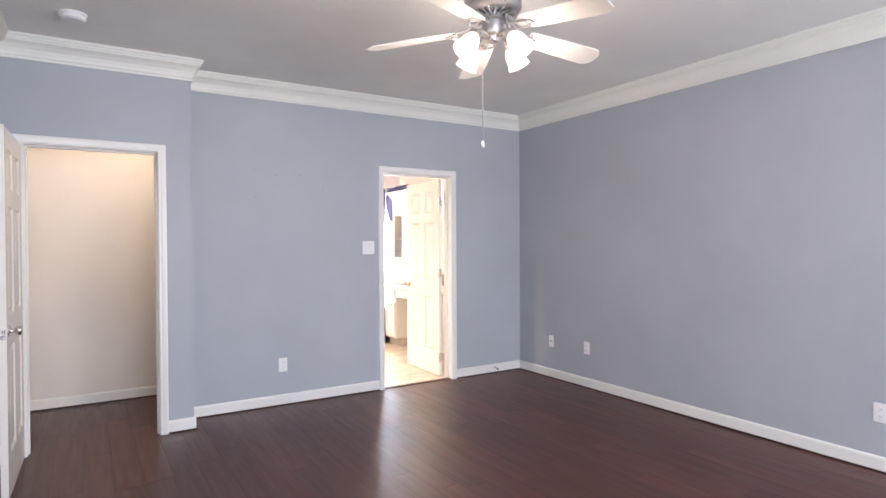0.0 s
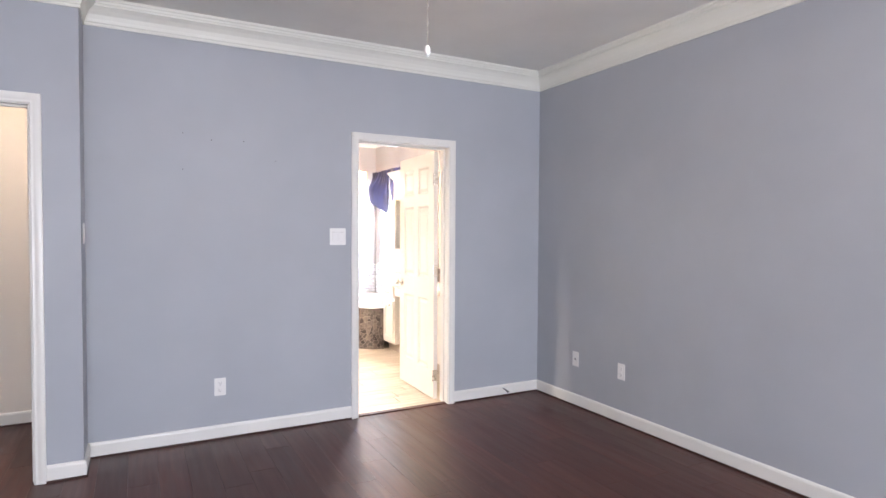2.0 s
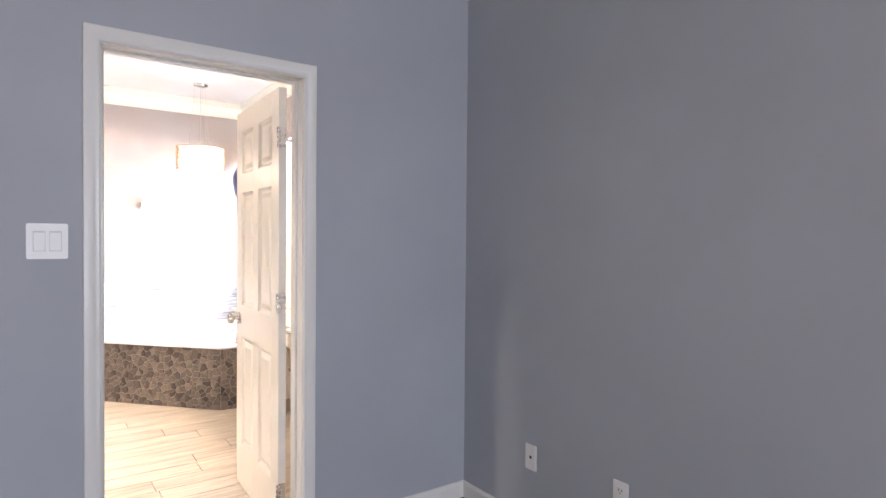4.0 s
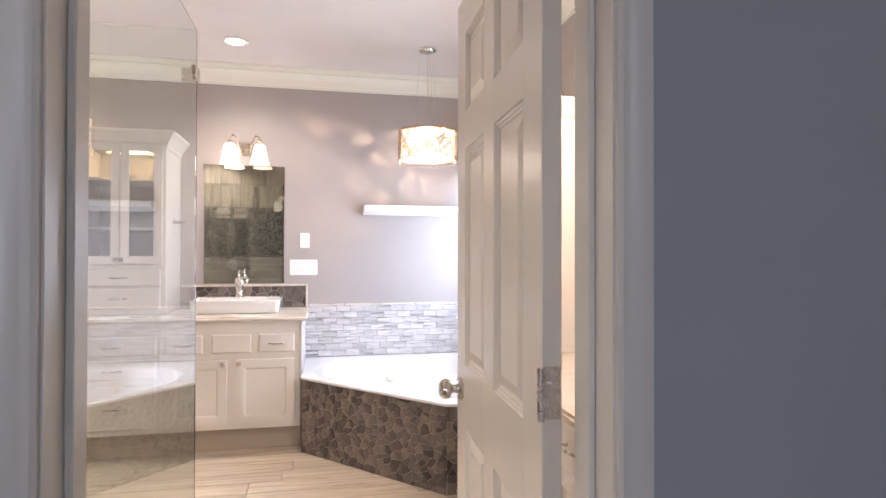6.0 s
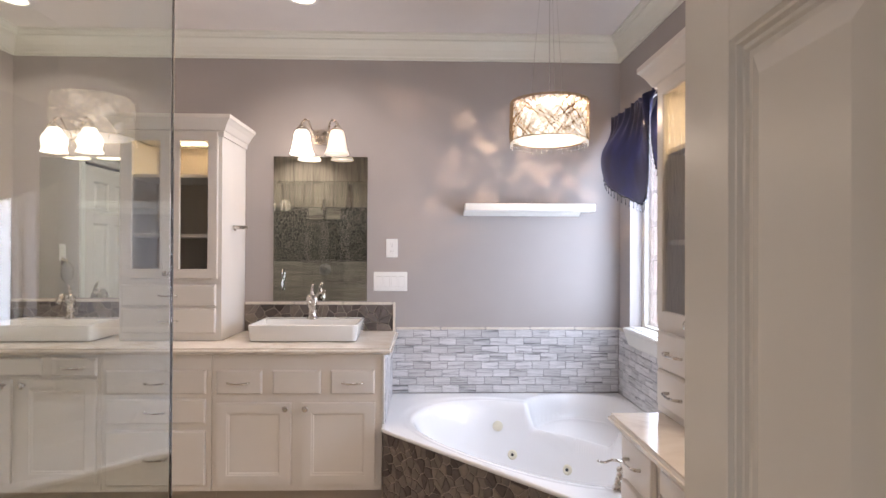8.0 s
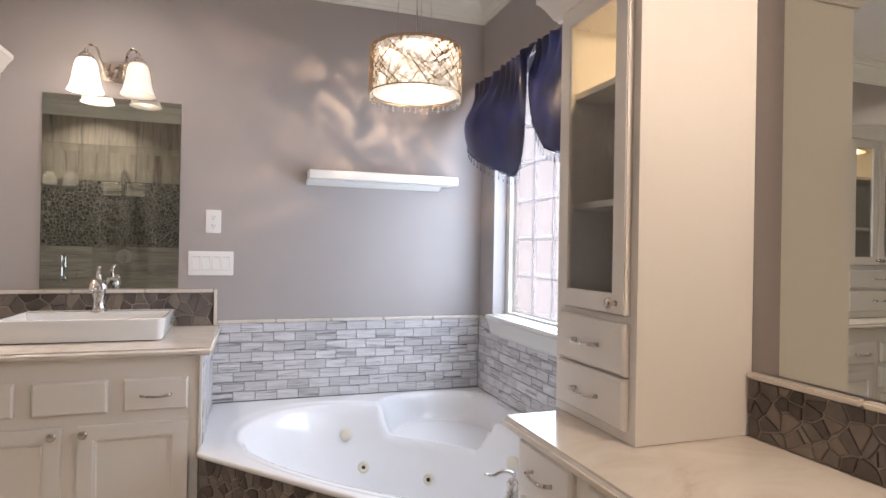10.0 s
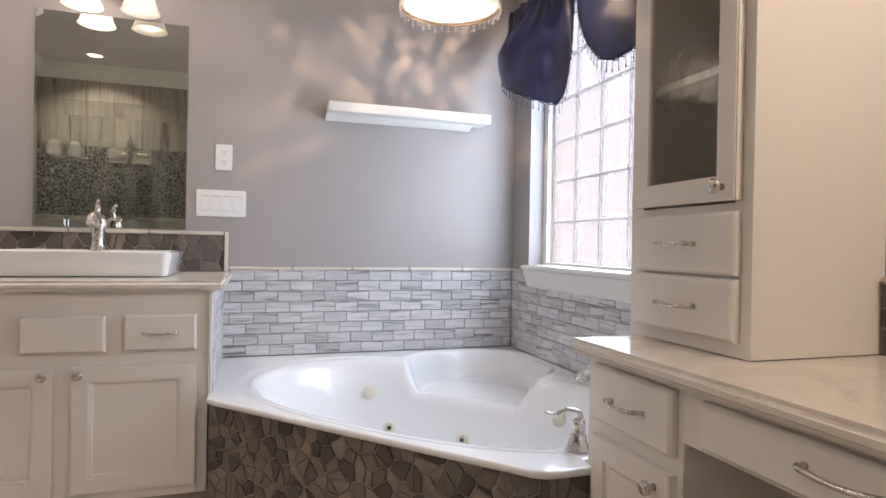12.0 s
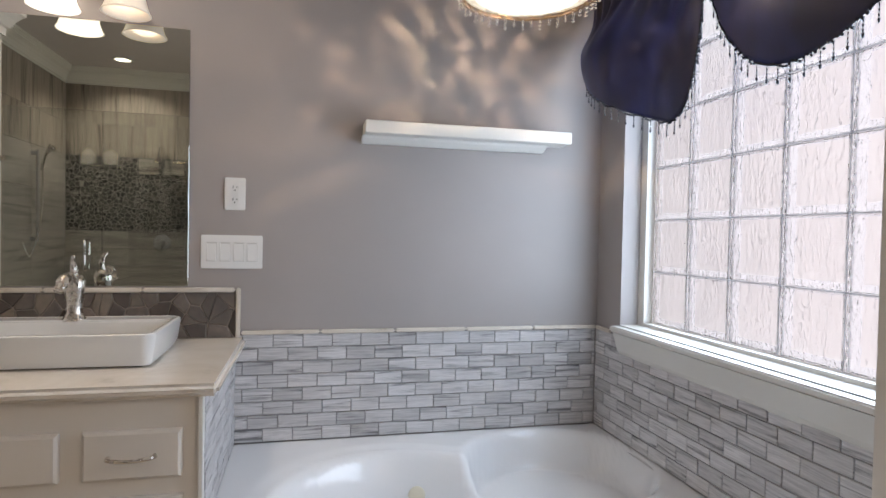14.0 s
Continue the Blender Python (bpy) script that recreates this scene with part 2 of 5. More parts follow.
SHADE_ON = glowing("lit_frosted_glass", (1.0, 0.92, 0.82), 0.75)
BATH_SHADE_ON = glowing("lit_bath_glass", (1.0, 0.88, 0.72), 16.0)
SHADE_DIM = glowing("dim_frosted_glass", (1.0, 0.88, 0.74), 1.6)
LENS_ON = glowing("lit_lens", (1.0, 0.93, 0.82), 30.0)
DRUM_ON = glowing("lit_inner_shade", (1.0, 0.90, 0.74), 8.0)
OUTDOOR = glowing("bright_outdoors", (1.0, 0.87, 0.86), OUTSIDE)
n_, l_ = OUTDOOR.node_tree.nodes, OUTDOOR.node_tree.links
_v = coords(n_, l_)
_brick = ramp(n_, l_, noise_tex(n_, l_, _v, 26.0, 5, 0.7), [(0.41, (0.24, 0.195, 0.195)), (0.5, (0.54, 0.485, 0.50)), (0.58, (0.92, 0.89, 0.91))])
_sep, _high = n_.new("ShaderNodeSeparateXYZ"), n_.new("ShaderNodeMapRange")
l_.new(_v, _sep.inputs[0])
l_.new(_sep.outputs["Z"], _high.inputs["Value"])
_high.inputs["From Min"].default_value, _high.inputs["From Max"].default_value = 2.9, 3.1   # above this, an unseen sky-bright band added to whiten the block borders
l_.new(mixed(n_, l_, _high.outputs[0], _brick, (12.0, 12.8, 13.6)), n_["Principled BSDF"].inputs["Emission Color"])
CRYSTAL = clear_glass("crystal", (1, 1, 1), 0.0)
CREAM, n_, l_, b_ = principled("cream_plastic", (0.72, 0.68, 0.55), 0.3)
NAIL, n_, l_, b_ = principled("grey_nail", (0.25, 0.25, 0.26), 0.4, 0.8)


# ---- mesh helpers ----
def finish(ob, smooth):
    if smooth:
        ob.data.polygons.foreach_set("use_smooth", [True] * len(ob.data.polygons))
        if smooth == "sharp":
            ob.data.set_sharp_from_angle(angle=radians(40))


def part(name, bm, material, parent=None, label="", m=None, smooth=False):
    """Links a bmesh, given in world places (or moved there by m), as one mesh object under a thing or a part."""
    if m is not None:
        bm.transform(m)
    me = bpy.data.meshes.new(name)
    bm.normal_update()
    bm.to_mesh(me)
    bm.free()
    me.materials.append(material)
    ob = new(name, me)
    finish(ob, smooth)
    if parent is not None:
        ob.parent = parent
        if parent.type == "EMPTY":
            ob.matrix_parent_inverse = parent.matrix_basis.inverted()
    if label:
        tagged(ob, label)
    return ob


def thing(name, place, label, category, group=""):
    ob = new(name)
    ob.empty_display_size = 0.05
    ob.matrix_basis = Matrix.Translation(place)
    return tagged(ob, label, category, group)


def structure(name, bm, material, smooth=False):
    return tagged(part(name, bm, material, smooth=smooth), kind="structure")


def box(lo, hi, bevel=0.0, seg=1, bm=None):
    bm = bm or bmesh.new()
    vs = bmesh.ops.create_cube(bm, size=1)["verts"]
    for v in vs:
        v.co = Vector([(lo[i] + hi[i]) / 2 + v.co[i] * (hi[i] - lo[i]) for i in range(3)])
    if bevel:
        bmesh.ops.bevel(bm, geom=list({e for v in vs for e in v.link_edges}), offset=bevel, segments=seg, affect="EDGES")
    return bm


def wall(name, lo, hi, material, holes=(), axis="x"):
    """A wall along one axis, cut through by holes (from, to, bottom, top) along it."""
    a = 0 if axis == "x" else 1
    cuts = sorted({lo[a], hi[a], *(h[0] for h in holes), *(h[1] for h in holes)})
    bm = bmesh.new()
    for s, e in zip(cuts, cuts[1:]):
        spans = [(lo[2], hi[2])]
        for h in holes:
            if h[0] <= s and e <= h[1]:
                spans = [p for b, t in spans for p in ((b, min(t, h[2])), (max(b, h[3]), t)) if p[1] - p[0] > 1e-4]
        for b, t in spans:
            p, q = list(lo), list(hi)
            p[a], q[a], p[2], q[2] = s, e, b, t
            box(p, q, bm=bm)
    return structure(name, bm, material)


def lathe(profile, seg=24, place=(0, 0, 0), m=None):
    """Turns (radius, height) points round z."""
    bm = bmesh.new()
    rings = []
    for r, z in profile:
        rings.append([bm.verts.new((r * math.cos(2 * math.pi * k / seg), r * math.sin(2 * math.pi * k / seg), z)) for k in range(seg)])
    for a, b in zip(rings, rings[1:]):
        for k in range(seg):
            bm.faces.new((a[k], a[(k + 1) % seg], b[(k + 1) % seg], b[k]))
    for ring, flip in ((rings[0], True), (rings[-1], False)):
        if max(v.co.xy.length for v in ring) > 1e-4:
            bm.faces.new(ring[::-1] if flip else ring)
    bmesh.ops.remove_doubles(bm, verts=bm.verts, dist=1e-6)
    if m is not None:
        bm.transform(m)
    bm.transform(Matrix.Translation(place))
    return bm


def smooth_line(pts, steps=8):
    """A Catmull-Rom line through pts."""
    p = [Vector(v) for v in pts]
    p = [2 * p[0] - p[1], *p, 2 * p[-1] - p[-2]]
    out = []
    for i in range(1, len(p) - 2):
        for k in range(steps):
            t = k / steps
            out.append(0.5 * (2 * p[i] + (p[i + 1] - p[i - 1]) * t + (2 * p[i - 1] - 5 * p[i] + 4 * p[i + 1] - p[i + 2]) * t * t + (3 * p[i] - p[i - 1] - 3 * p[i + 1] + p[i + 2]) * t ** 3))
    out.append(p[-2])
    return out


def tube(pts, radius, seg=8, bm=None, flat=1.0):
    """A round (or flattened) bar along pts; radius is one number or one for each point."""
    bm = bm or bmesh.new()
    pts = [Vector(p) for p in pts]
    rad = radius if isinstance(radius, (list, tuple)) else [radius] * len(pts)
    rings, side = [], None
    for i, p in enumerate(pts):
        d = (pts[min(i + 1, len(pts) - 1)] - pts[max(i - 1, 0)]).normalized()
        if side is None:
            side = d.cross(Vector((0, 0, 1)) if abs(d.z) < 0.9 else Vector((1, 0, 0))).normalized()
        side = (side - d * side.dot(d)).normalized()
        up = d.cross(side)
        rings.append([bm.verts.new(p + rad[i] * (math.cos(2 * math.pi * k / seg) * side + flat * math.sin(2 * math.pi * k / seg) * up)) for k in range(seg)])
    for a, b in zip(rings, rings[1:]):
        for k in range(seg):
            bm.faces.new((a[k], a[(k + 1) % seg], b[(k + 1) % seg], b[k]))
    bm.faces.new(rings[0][::-1])
    bm.faces.new(rings[-1])
    return bm


def sweep(profile, path, closed=False):
    """Runs a moulding profile of (out, z) along a floor path with mitred corners; out is to the left of the way."""
    bm = bmesh.new()
    pts, rings = [Vector(p) for p in path], []
    k = len(pts)
    for i in range(k):
        a = pts[i - 1] if closed or i else None
        b = pts[(i + 1) % k] if closed or i < k - 1 else None
        da = (pts[i] - a).normalized() if a is not None else (b - pts[i]).normalized()
        db = (b - pts[i]).normalized() if b is not None else da
        na, nb = Vector((-da.y, da.x)), Vector((-db.y, db.x))
        mid = (na + nb).normalized()
        mid /= max(0.3, mid.dot(na))
        rings.append([bm.verts.new((*(pts[i] + mid * o), z)) for o, z in profile])
    q = len(profile)
    for i in range(k if closed else k - 1):
        a, b = rings[i], rings[(i + 1) % k]
        for j in range(q):
            bm.faces.new((a[j], a[(j + 1) % q], b[(j + 1) % q], b[j]))
    if not closed:
        bm.faces.new(rings[0])
        bm.faces.new(rings[-1][::-1])
    bmesh.ops.recalc_face_normals(bm, faces=bm.faces)
    return bm


def prism(poly, z0, z1, bevel=0.0):
    bm = bmesh.new()
    a = [bm.verts.new((x, y, z0)) for x, y in poly]
    b = [bm.verts.new((x, y, z1)) for x, y in poly]
    k = len(poly)
    bm.faces.new(a[::-1])
    top = bm.faces.new(b)
    for i in range(k):
        bm.faces.new((a[i], a[(i + 1) % k], b[(i + 1) % k], b[i]))
    bmesh.ops.recalc_face_normals(bm, faces=bm.faces)
    if bevel:
        bmesh.ops.bevel(bm, geom=list(top.edges), offset=bevel, segments=2, affect="EDGES")
    return bm


def piece_mesh(name, w, d, h, edge, material):
    """A slab centred at the origin with its top at z = h and softened upper edges, for planks and tiles."""
    e = edge
    v = [(x * w / 2, y * d / 2, 0) for x, y in ((-1, -1), (1, -1), (1, 1), (-1, 1))]
    v += [(x * w / 2, y * d / 2, h - e) for x, y in ((-1, -1), (1, -1), (1, 1), (-1, 1))]
    v += [(x * (w / 2 - e), y * (d / 2 - e), h) for x, y in ((-1, -1), (1, -1), (1, 1), (-1, 1))]
    f = [(8, 9, 10, 11)]
    for o in (0, 4):
        f += [(o + k, o + (k + 1) % 4, o + 4 + (k + 1) % 4, o + 4 + k) for k in range(4)]
    me = bpy.data.meshes.new(name)
    me.from_pydata(v, [], f)
    me.materials.append(material)
    return me


def piece(name, me, m, parent):
    ob = new(name, me)
    ob.matrix_basis = m
    ob.parent = parent
    return ob


def turned(x, y, z, rz):
    return Matrix.Translation((x, y, z)) @ Matrix.Rotation(radians(rz), 4, "Z")

# ---- the setting ----
CE = 2.722          # ceiling
FAR = 3.83          # far bathroom wall
BUMP = -0.28        # face of the wall with the hall door
HINGE_L, HINGE_R = -1.627, -0.886   # clear sides of the bathroom doorway
HALL_L, HALL_R = -4.335, -3.56      # clear sides of the hall doorway
WIN = (2.372, 3.645, 0.93, 2.14)     # bathroom window: from, to, bottom, top

floor_bed = structure("floor", box((-4.6, -7.0, -0.12), (0, 0.03, -0.014)), SUBFLOOR)
floor_hall = structure("floor_hall", box((-5.7, BUMP, -0.12), (-4.601, 0.03, -0.014), bm=box((-5.7, 0.031, -0.12), (-3.42, 0.93, -0.014))), SUBFLOOR)
floor_bath = structure("floor_bathroom", box((-3.42, 0.03, -0.12), (0, FAR, -0.008)), FLOOR_GROUT)
structure("floor_bathroom_side", box((-3.77, 1.5, -0.12), (-3.42, FAR, 0.0)), FLOOR_GROUT)
wall("wall_east", (0, -7.0, -0.12), (0.16, 0.065, CE), BED_WALL)
wall_bath_e = wall("wall_east_bathroom", (0, 0.065, -0.12), (0.16, FAR, CE), BATH_WALL, [WIN], "y")
door_hole = (HINGE_L - 0.018, HINGE_R + 0.018, -0.2, 2.048)
wall("wall_north", (-3.42, 0.0, -0.02), (0, 0.065, CE), BED_WALL, [door_hole])
wall_shower_s = wall("wall_shower_south", (-3.32, 0.065, -0.02), (0, 0.13, CE), BATH_WALL, [door_hole])
wall("wall_bump", (-5.7, BUMP, -0.02), (-3.33, BUMP + 0.06, CE), BED_WALL, [(HALL_L - 0.018, HALL_R + 0.018, -0.2, 2.048)])
wall("wall_bump_back", (-5.7, BUMP + 0.06, -0.02), (-3.42, BUMP + 0.12, CE), HALL_WALL, [(HALL_L - 0.018, HALL_R + 0.018, -0.2, 2.048)])
wall("wall_bump_side", (-3.42, BUMP + 0.06, -0.02), (-3.33, 0.0, CE), BED_WALL)
wall("wall_hall_east", (-3.42, 0.065, -0.02), (-3.37, 0.93, CE), HALL_WALL)
wall_shower_w = wall("wall_shower_west", (-3.37, 0.065, -0.02), (-3.32, 1.5, CE), BATH_WALL)
wall("wall_hall_north", (-5.7, 0.93, -0.02), (-3.37, 1.0, CE), HALL_WALL)
wall("wall_return", (-3.77, 1.44, -0.02), (-3.37, 1.5, CE), BATH_WALL)
wall("wall_west_bathroom", (-3.87, 1.44, -0.02), (-3.77, FAR, CE), BATH_WALL, [(2.33, 3.08, -0.2, 2.04)], "y")
wall_far = wall("wall_far", (-3.87, FAR, -0.12), (0.16, FAR + 0.12, CE), BATH_WALL)
wall("wall_west", (-4.6, -7.0, -0.02), (-4.48, BUMP - 0.001, CE), BED_WALL)
wall("wall_hall_west", (-5.8, BUMP, -0.02), (-5.7, 1.0, CE), HALL_WALL)
wall("wall_south", (-5.8, -7.12, -0.12), (0.16, -7.0, CE), BED_WALL, [(-4.3, -2.5, 0.75, 2.15), (-2.1, -0.3, 0.75, 2.15)])
structure("wall_closet", box((-4.3, 2.2, -0.02), (-4.25, 3.2, CE)), BATH_WALL)
structure("ceiling", box((-5.8, -7.12, CE), (0.16, 0.065, CE + 0.1)), CEILING)
structure("ceiling_hall", box((-5.8, 0.065, CE), (-3.42, 1.0, CE + 0.1)), CEILING)
structure("ceiling_bathroom", box((-3.42, 0.065, CE), (0.16, FAR + 0.12, CE + 0.1)), BATH_CEILING)
structure("ceiling_bathroom_side", box((-4.3, 1.0, CE), (-3.42, FAR + 0.12, CE + 0.1)), BATH_CEILING)

CROWN_PROFILE = [(0, 2.572), (0.010, 2.572), (0.010, 2.588), (0.015, 2.594), (0.018, 2.612), (0.026, 2.635), (0.042, 2.658), (0.058, 2.672),
                 (0.064, 2.675), (0.064, 2.686), (0.070, 2.689), (0.073, 2.702), (0.080, 2.706), (0.080, CE), (0, CE)]
BED_LOOP = [(0, -7), (0, 0), (-3.33, 0), (-3.33, BUMP), (-4.48, BUMP), (-4.48, -7)]
BATH_LOOP = [(0, 0.13), (0, FAR), (-3.77, FAR), (-3.77, 1.5), (-3.32, 1.5), (-3.32, 0.13)]
structure("trim_crown", sweep(CROWN_PROFILE, BED_LOOP, True), CROWN)
structure("trim_crown_bathroom", sweep(CROWN_PROFILE, BATH_LOOP, True), CROWN)
BASE_PROFILE = [(0, 0.010), (0.013, 0.010), (0.013, 0.078), (0.010, 0.088), (0.004, 0.094), (0, 0.094)]
SHOE_PROFILE = [(0, 0.0), (0.019, 0.0), (0.019, 0.008), (0.012, 0.013), (0, 0.013)]
C_OUT = 0.058
for run in ([(0, -7), (0, 0), (HINGE_R + C_OUT, 0)], [(HINGE_L - C_OUT, 0), (-3.33, 0), (-3.33, BUMP), (HALL_R + C_OUT, BUMP)],
            [(HALL_L - C_OUT, BUMP), (-4.48, BUMP), (-4.48, -7), (0, -7)], [(-3.42, 0.93), (-5.7, 0.93)]):
    structure("baseboard", sweep(BASE_PROFILE, run), TRIM)
    # shoe strip that carries the painted shadow line at the floor
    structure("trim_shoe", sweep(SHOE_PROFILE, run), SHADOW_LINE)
structure("baseboard", sweep(BASE_PROFILE, [(0, 0.13), (0, 0.7)]), TRIM)


def casing(name, x0, x1, top, face, out):
    """Moulded door casing on the face y = face; out is -1 towards the bedroom."""
    prof = [(0.004, 0.0), (0.004, 0.009), (0.010, 0.013), (0.018, 0.0115), (0.024, 0.012), (0.032, 0.0165), (0.050, 0.018), (0.056, 0.0165), (C_OUT, 0.013), (C_OUT, 0.0)]
    bm = sweep(prof, [(x0, 0.0), (x0, top), (x1, top), (x1, 0.0)])
    bm.transform(Matrix(((1, 0, 0, 0), (0, 0, out, face), (0, 1, 0, 0), (0, 0, 0, 1))))
    bmesh.ops.recalc_face_normals(bm, faces=bm.faces)
    return structure(name, bm, TRIM, "sharp")


def jamb(name, x0, x1, top, y0, y1, stop_y):
    bm = box((x0 - 0.018, y0, 0), (x0, y1, top + 0.018))
    box((x1, y0, 0), (x1 + 0.018, y1, top + 0.018), bm=bm)
    box((x0, y0, top), (x1, y1, top + 0.018), bm=bm)
    for s, d in ((x0, 1), (x1, -1)):
        box((min(s, s + d * 0.011), stop_y, 0), (max(s, s + d * 0.011), stop_y + 0.035, top), 0.002, bm=bm)
    box((x0 + 0.011, stop_y, top - 0.011), (x1 - 0.011, stop_y + 0.035, top), 0.002, bm=bm)
    return structure(name, bm, TRIM)


casing("trim_casing", HINGE_L, HINGE_R, 2.03, 0.0, -1)
casing("trim_casing_inside", HINGE_L, HINGE_R, 2.03, 0.13, 1)
jamb("trim_jamb", HINGE_L, HINGE_R, 2.03, 0.0, 0.13, 0.055)
casing("trim_casing_hall", HALL_L, HALL_R, 2.03, BUMP, -1)
casing("trim_casing_hall_inside", HALL_L, HALL_R, 2.03, BUMP + 0.12, 1)
jamb("trim_jamb_hall", HALL_L, HALL_R, 2.03, BUMP, BUMP + 0.12, BUMP + 0.04)
structure("trim_threshold", box((HINGE_L, 0.005, -0.01), (HINGE_R, 0.06, 0.007), 0.004), DARK_WOOD)
bm = sweep([(0.004, 0.0), (0.004, 0.012), (0.03, 0.016), (C_OUT, 0.014), (C_OUT, 0.0)], [(2.33, 0.0), (2.33, 2.04), (3.08, 2.04), (3.08, 0.0)])
bm.transform(Matrix(((0, 0, 1, -3.77), (1, 0, 0, 0), (0, 1, 0, 0), (0, 0, 0, 1))))
bmesh.ops.recalc_face_normals(bm, faces=bm.faces)
structure("trim_casing_closet", bm, TRIM)
# strike plate of the hall doorway
part("strike_plate", box((HALL_R - 0.002, BUMP + 0.02, 0.90), (HALL_R + 0.001, BUMP + 0.05, 0.96)), NICKEL, bpy.data.objects["trim_jamb_hall"], "brushed metal strike plate")


# ---- doors ----
def knob_bm(side, y):
    prof = [(0.0, 0.0), (0.031, 0.0), (0.031, 0.006), (0.014, 0.010), (0.011, 0.022), (0.013, 0.030), (0.026, 0.036), (0.029, 0.047), (0.026, 0.058), (0.016, 0.064), (0.0, 0.066)]
    return lathe(prof, 20, (0, y, 0), Matrix.Rotation(radians(90 if side < 0 else -90), 4, "X"))


def six_panel_door(name, m, w, label, hinge_label=True):
    """A moulded six-panel door; its hinge edge lies on x = 0 of m, its faces at y = 0 and y = -0.035."""
    t, h = 0.035, 2.018
    ob = tagged(new(name), label, "door", kind="structure")
    ob.matrix_basis = Matrix.Translation(m.translation)
    st, mu = 0.108, 0.095
    rails = [(0.008, 0.235), (0.815, 0.985), (1.585, 1.685), (1.905, h)]
    bm = bmesh.new()
    for x0, x1 in ((0, st), (w - st, w), ((w - mu) / 2, (w + mu) / 2)):
        box((x0, -t, 0.008), (x1, 0, h), 0.002, bm=bm)
    cols = [(st, (w - mu) / 2), ((w + mu) / 2, w - st)]
    for x0, x1 in cols:
        for z0, z1 in rails:
            box((x0 - 0.001, -t, z0), (x1 + 0.001, 0, z1), bm=bm)
    leaf = part("leaf", bm, DOOR, ob, "", m)
    for x0, x1 in cols:
        for (_, z0), (z1, _) in zip(rails, rails[1:]):
            bm = bmesh.new()
            for s, y in ((1, 0.0), (-1, -t)):
                ring = []
                for inset, depth in ((0.0, 0.0005), (0.003, 0.004), (0.006, 0.0045), (0.009, 0.0085), (0.013, 0.009), (0.016, 0.0115), (0.022, 0.0115), (0.046, 0.004), (0.048, 0.004)):
                    yy = y - s * depth
                    ring.append([bm.verts.new(p) for p in ((x0 + inset, yy, z0 + inset), (x1 - inset, yy, z0 + inset), (x1 - inset, yy, z1 - inset), (x0 + inset, yy, z1 - inset))])
                for a, b in zip(ring, ring[1:]):
                    for k in range(4):
                        bm.faces.new((a[k], a[(k + 1) % 4], b[(k + 1) % 4], b[k]))
                bm.faces.new(ring[-1])
            bmesh.ops.recalc_face_normals(bm, faces=bm.faces)
            part("panel", bm, DOOR, leaf, "", m)
    for side, y in ((1, 0.0), (-1, -t)):
        bm = knob_bm(side, y)
        bm.transform(Matrix.Translation((w - 0.062, 0, 0.912)))
        part("door_knob", bm, NICKEL, ob, "round satin nickel door knob", m, "sharp")
    part("latch_plate", box((w - 0.0005, -0.030, 0.872), (w + 0.0015, -0.005, 0.928)), NICKEL, ob, "", m)
    for z in (0.20, 1.057, 1.795):
        bm = box((-0.0015, -0.032, z - 0.045), (0.0015, -0.002, z + 0.045), bm=None)
        for k in range(5):
            bm2 = lathe([(0.0062, 0), (0.0062, 0.0165)], 10, (-0.006, 0.005, z - 0.045 + k * 0.018))
            me = bpy.data.meshes.new("tmp")
            bm2.to_mesh(me)
            bm2.free()
            bm.from_mesh(me)
            bpy.data.meshes.remove(me)
        part("hinge", bm, NICKEL, ob, "satin nickel butt hinge", m)
    return ob


six_panel_door("door_1", turned(-0.902, 0.146, 0, 88.0) @ Matrix.Translation((0, 0.035, 0)), 0.735, "cream six-panel door standing open against the bathroom vanity")
six_panel_door("door_2", turned(-4.385, BUMP - 0.006, 0, -91.0) @ Matrix.Translation((0, 0.035, 0)), 0.765, "white six-panel door standing open into the bedroom")
six_panel_door("door_3", turned(-3.80, 2.34, 0, 90.0), 0.73, "white six-panel closet door, shut")

# ---- bathroom window of glass blocks ----
window = tagged(new("window_1"), "glass-block window with white sill", "window", kind="structure")
wy0, wy1, wz0, wz1 = WIN
bm = box((0.075, wy0, wz0), (0.155, wy0 + 0.012, wz1))
box((0.075, wy1 - 0.04, wz0), (0.155, wy1, wz1), bm=bm)
box((0.075, wy0 + 0.012, wz0), (0.155, wy1 - 0.04, wz0 + 0.014), bm=bm)
box((0.075, wy0 + 0.012, wz1 - 0.014), (0.155, wy1 - 0.04, wz1), bm=bm)
part("window_frame", bm, TRIM, window)
bm = box((-0.042, wy0 - 0.03, wz0 - 0.022), (0.0, wy1 + 0.010, wz0 - 0.001), 0.005, 2)
box((0.0, wy0, wz0 - 0.02), (0.08, wy1, wz0 + 0.002), bm=bm)
part("window_sill", bm, TRIM, window, "white painted window stool")
bm = sweep([(0.0, 0.822), (0.010, 0.822), (0.020, 0.840), (0.032, 0.880), (0.040, 0.907), (0.0, 0.907)], [(0.0, wy0 - 0.02), (0.0, wy1 - 0.015)])
part("sill_apron", bm, TRIM, window, "white moulded board under the sill")
cols_y, rows_z = 6, 6
py, pz = (wy1 - 0.04 - wy0 - 0.012) / cols_y, (wz1 - wz0 - 0.028) / rows_z
bm = bmesh.new()
for k in range(1, cols_y):
    y = wy0 + 0.012 + k * py
    box((0.110, y - 0.0022, wz0 + 0.014), (0.140, y + 0.0022, wz1 - 0.014), bm=bm)
for k in range(1, rows_z):
    z = wz0 + 0.014 + k * pz
    box((0.112, wy0 + 0.012, z - 0.0022), (0.138, wy1 - 0.04, z + 0.0022), bm=bm)
part("mortar", bm, BLOCK_EDGE, window)
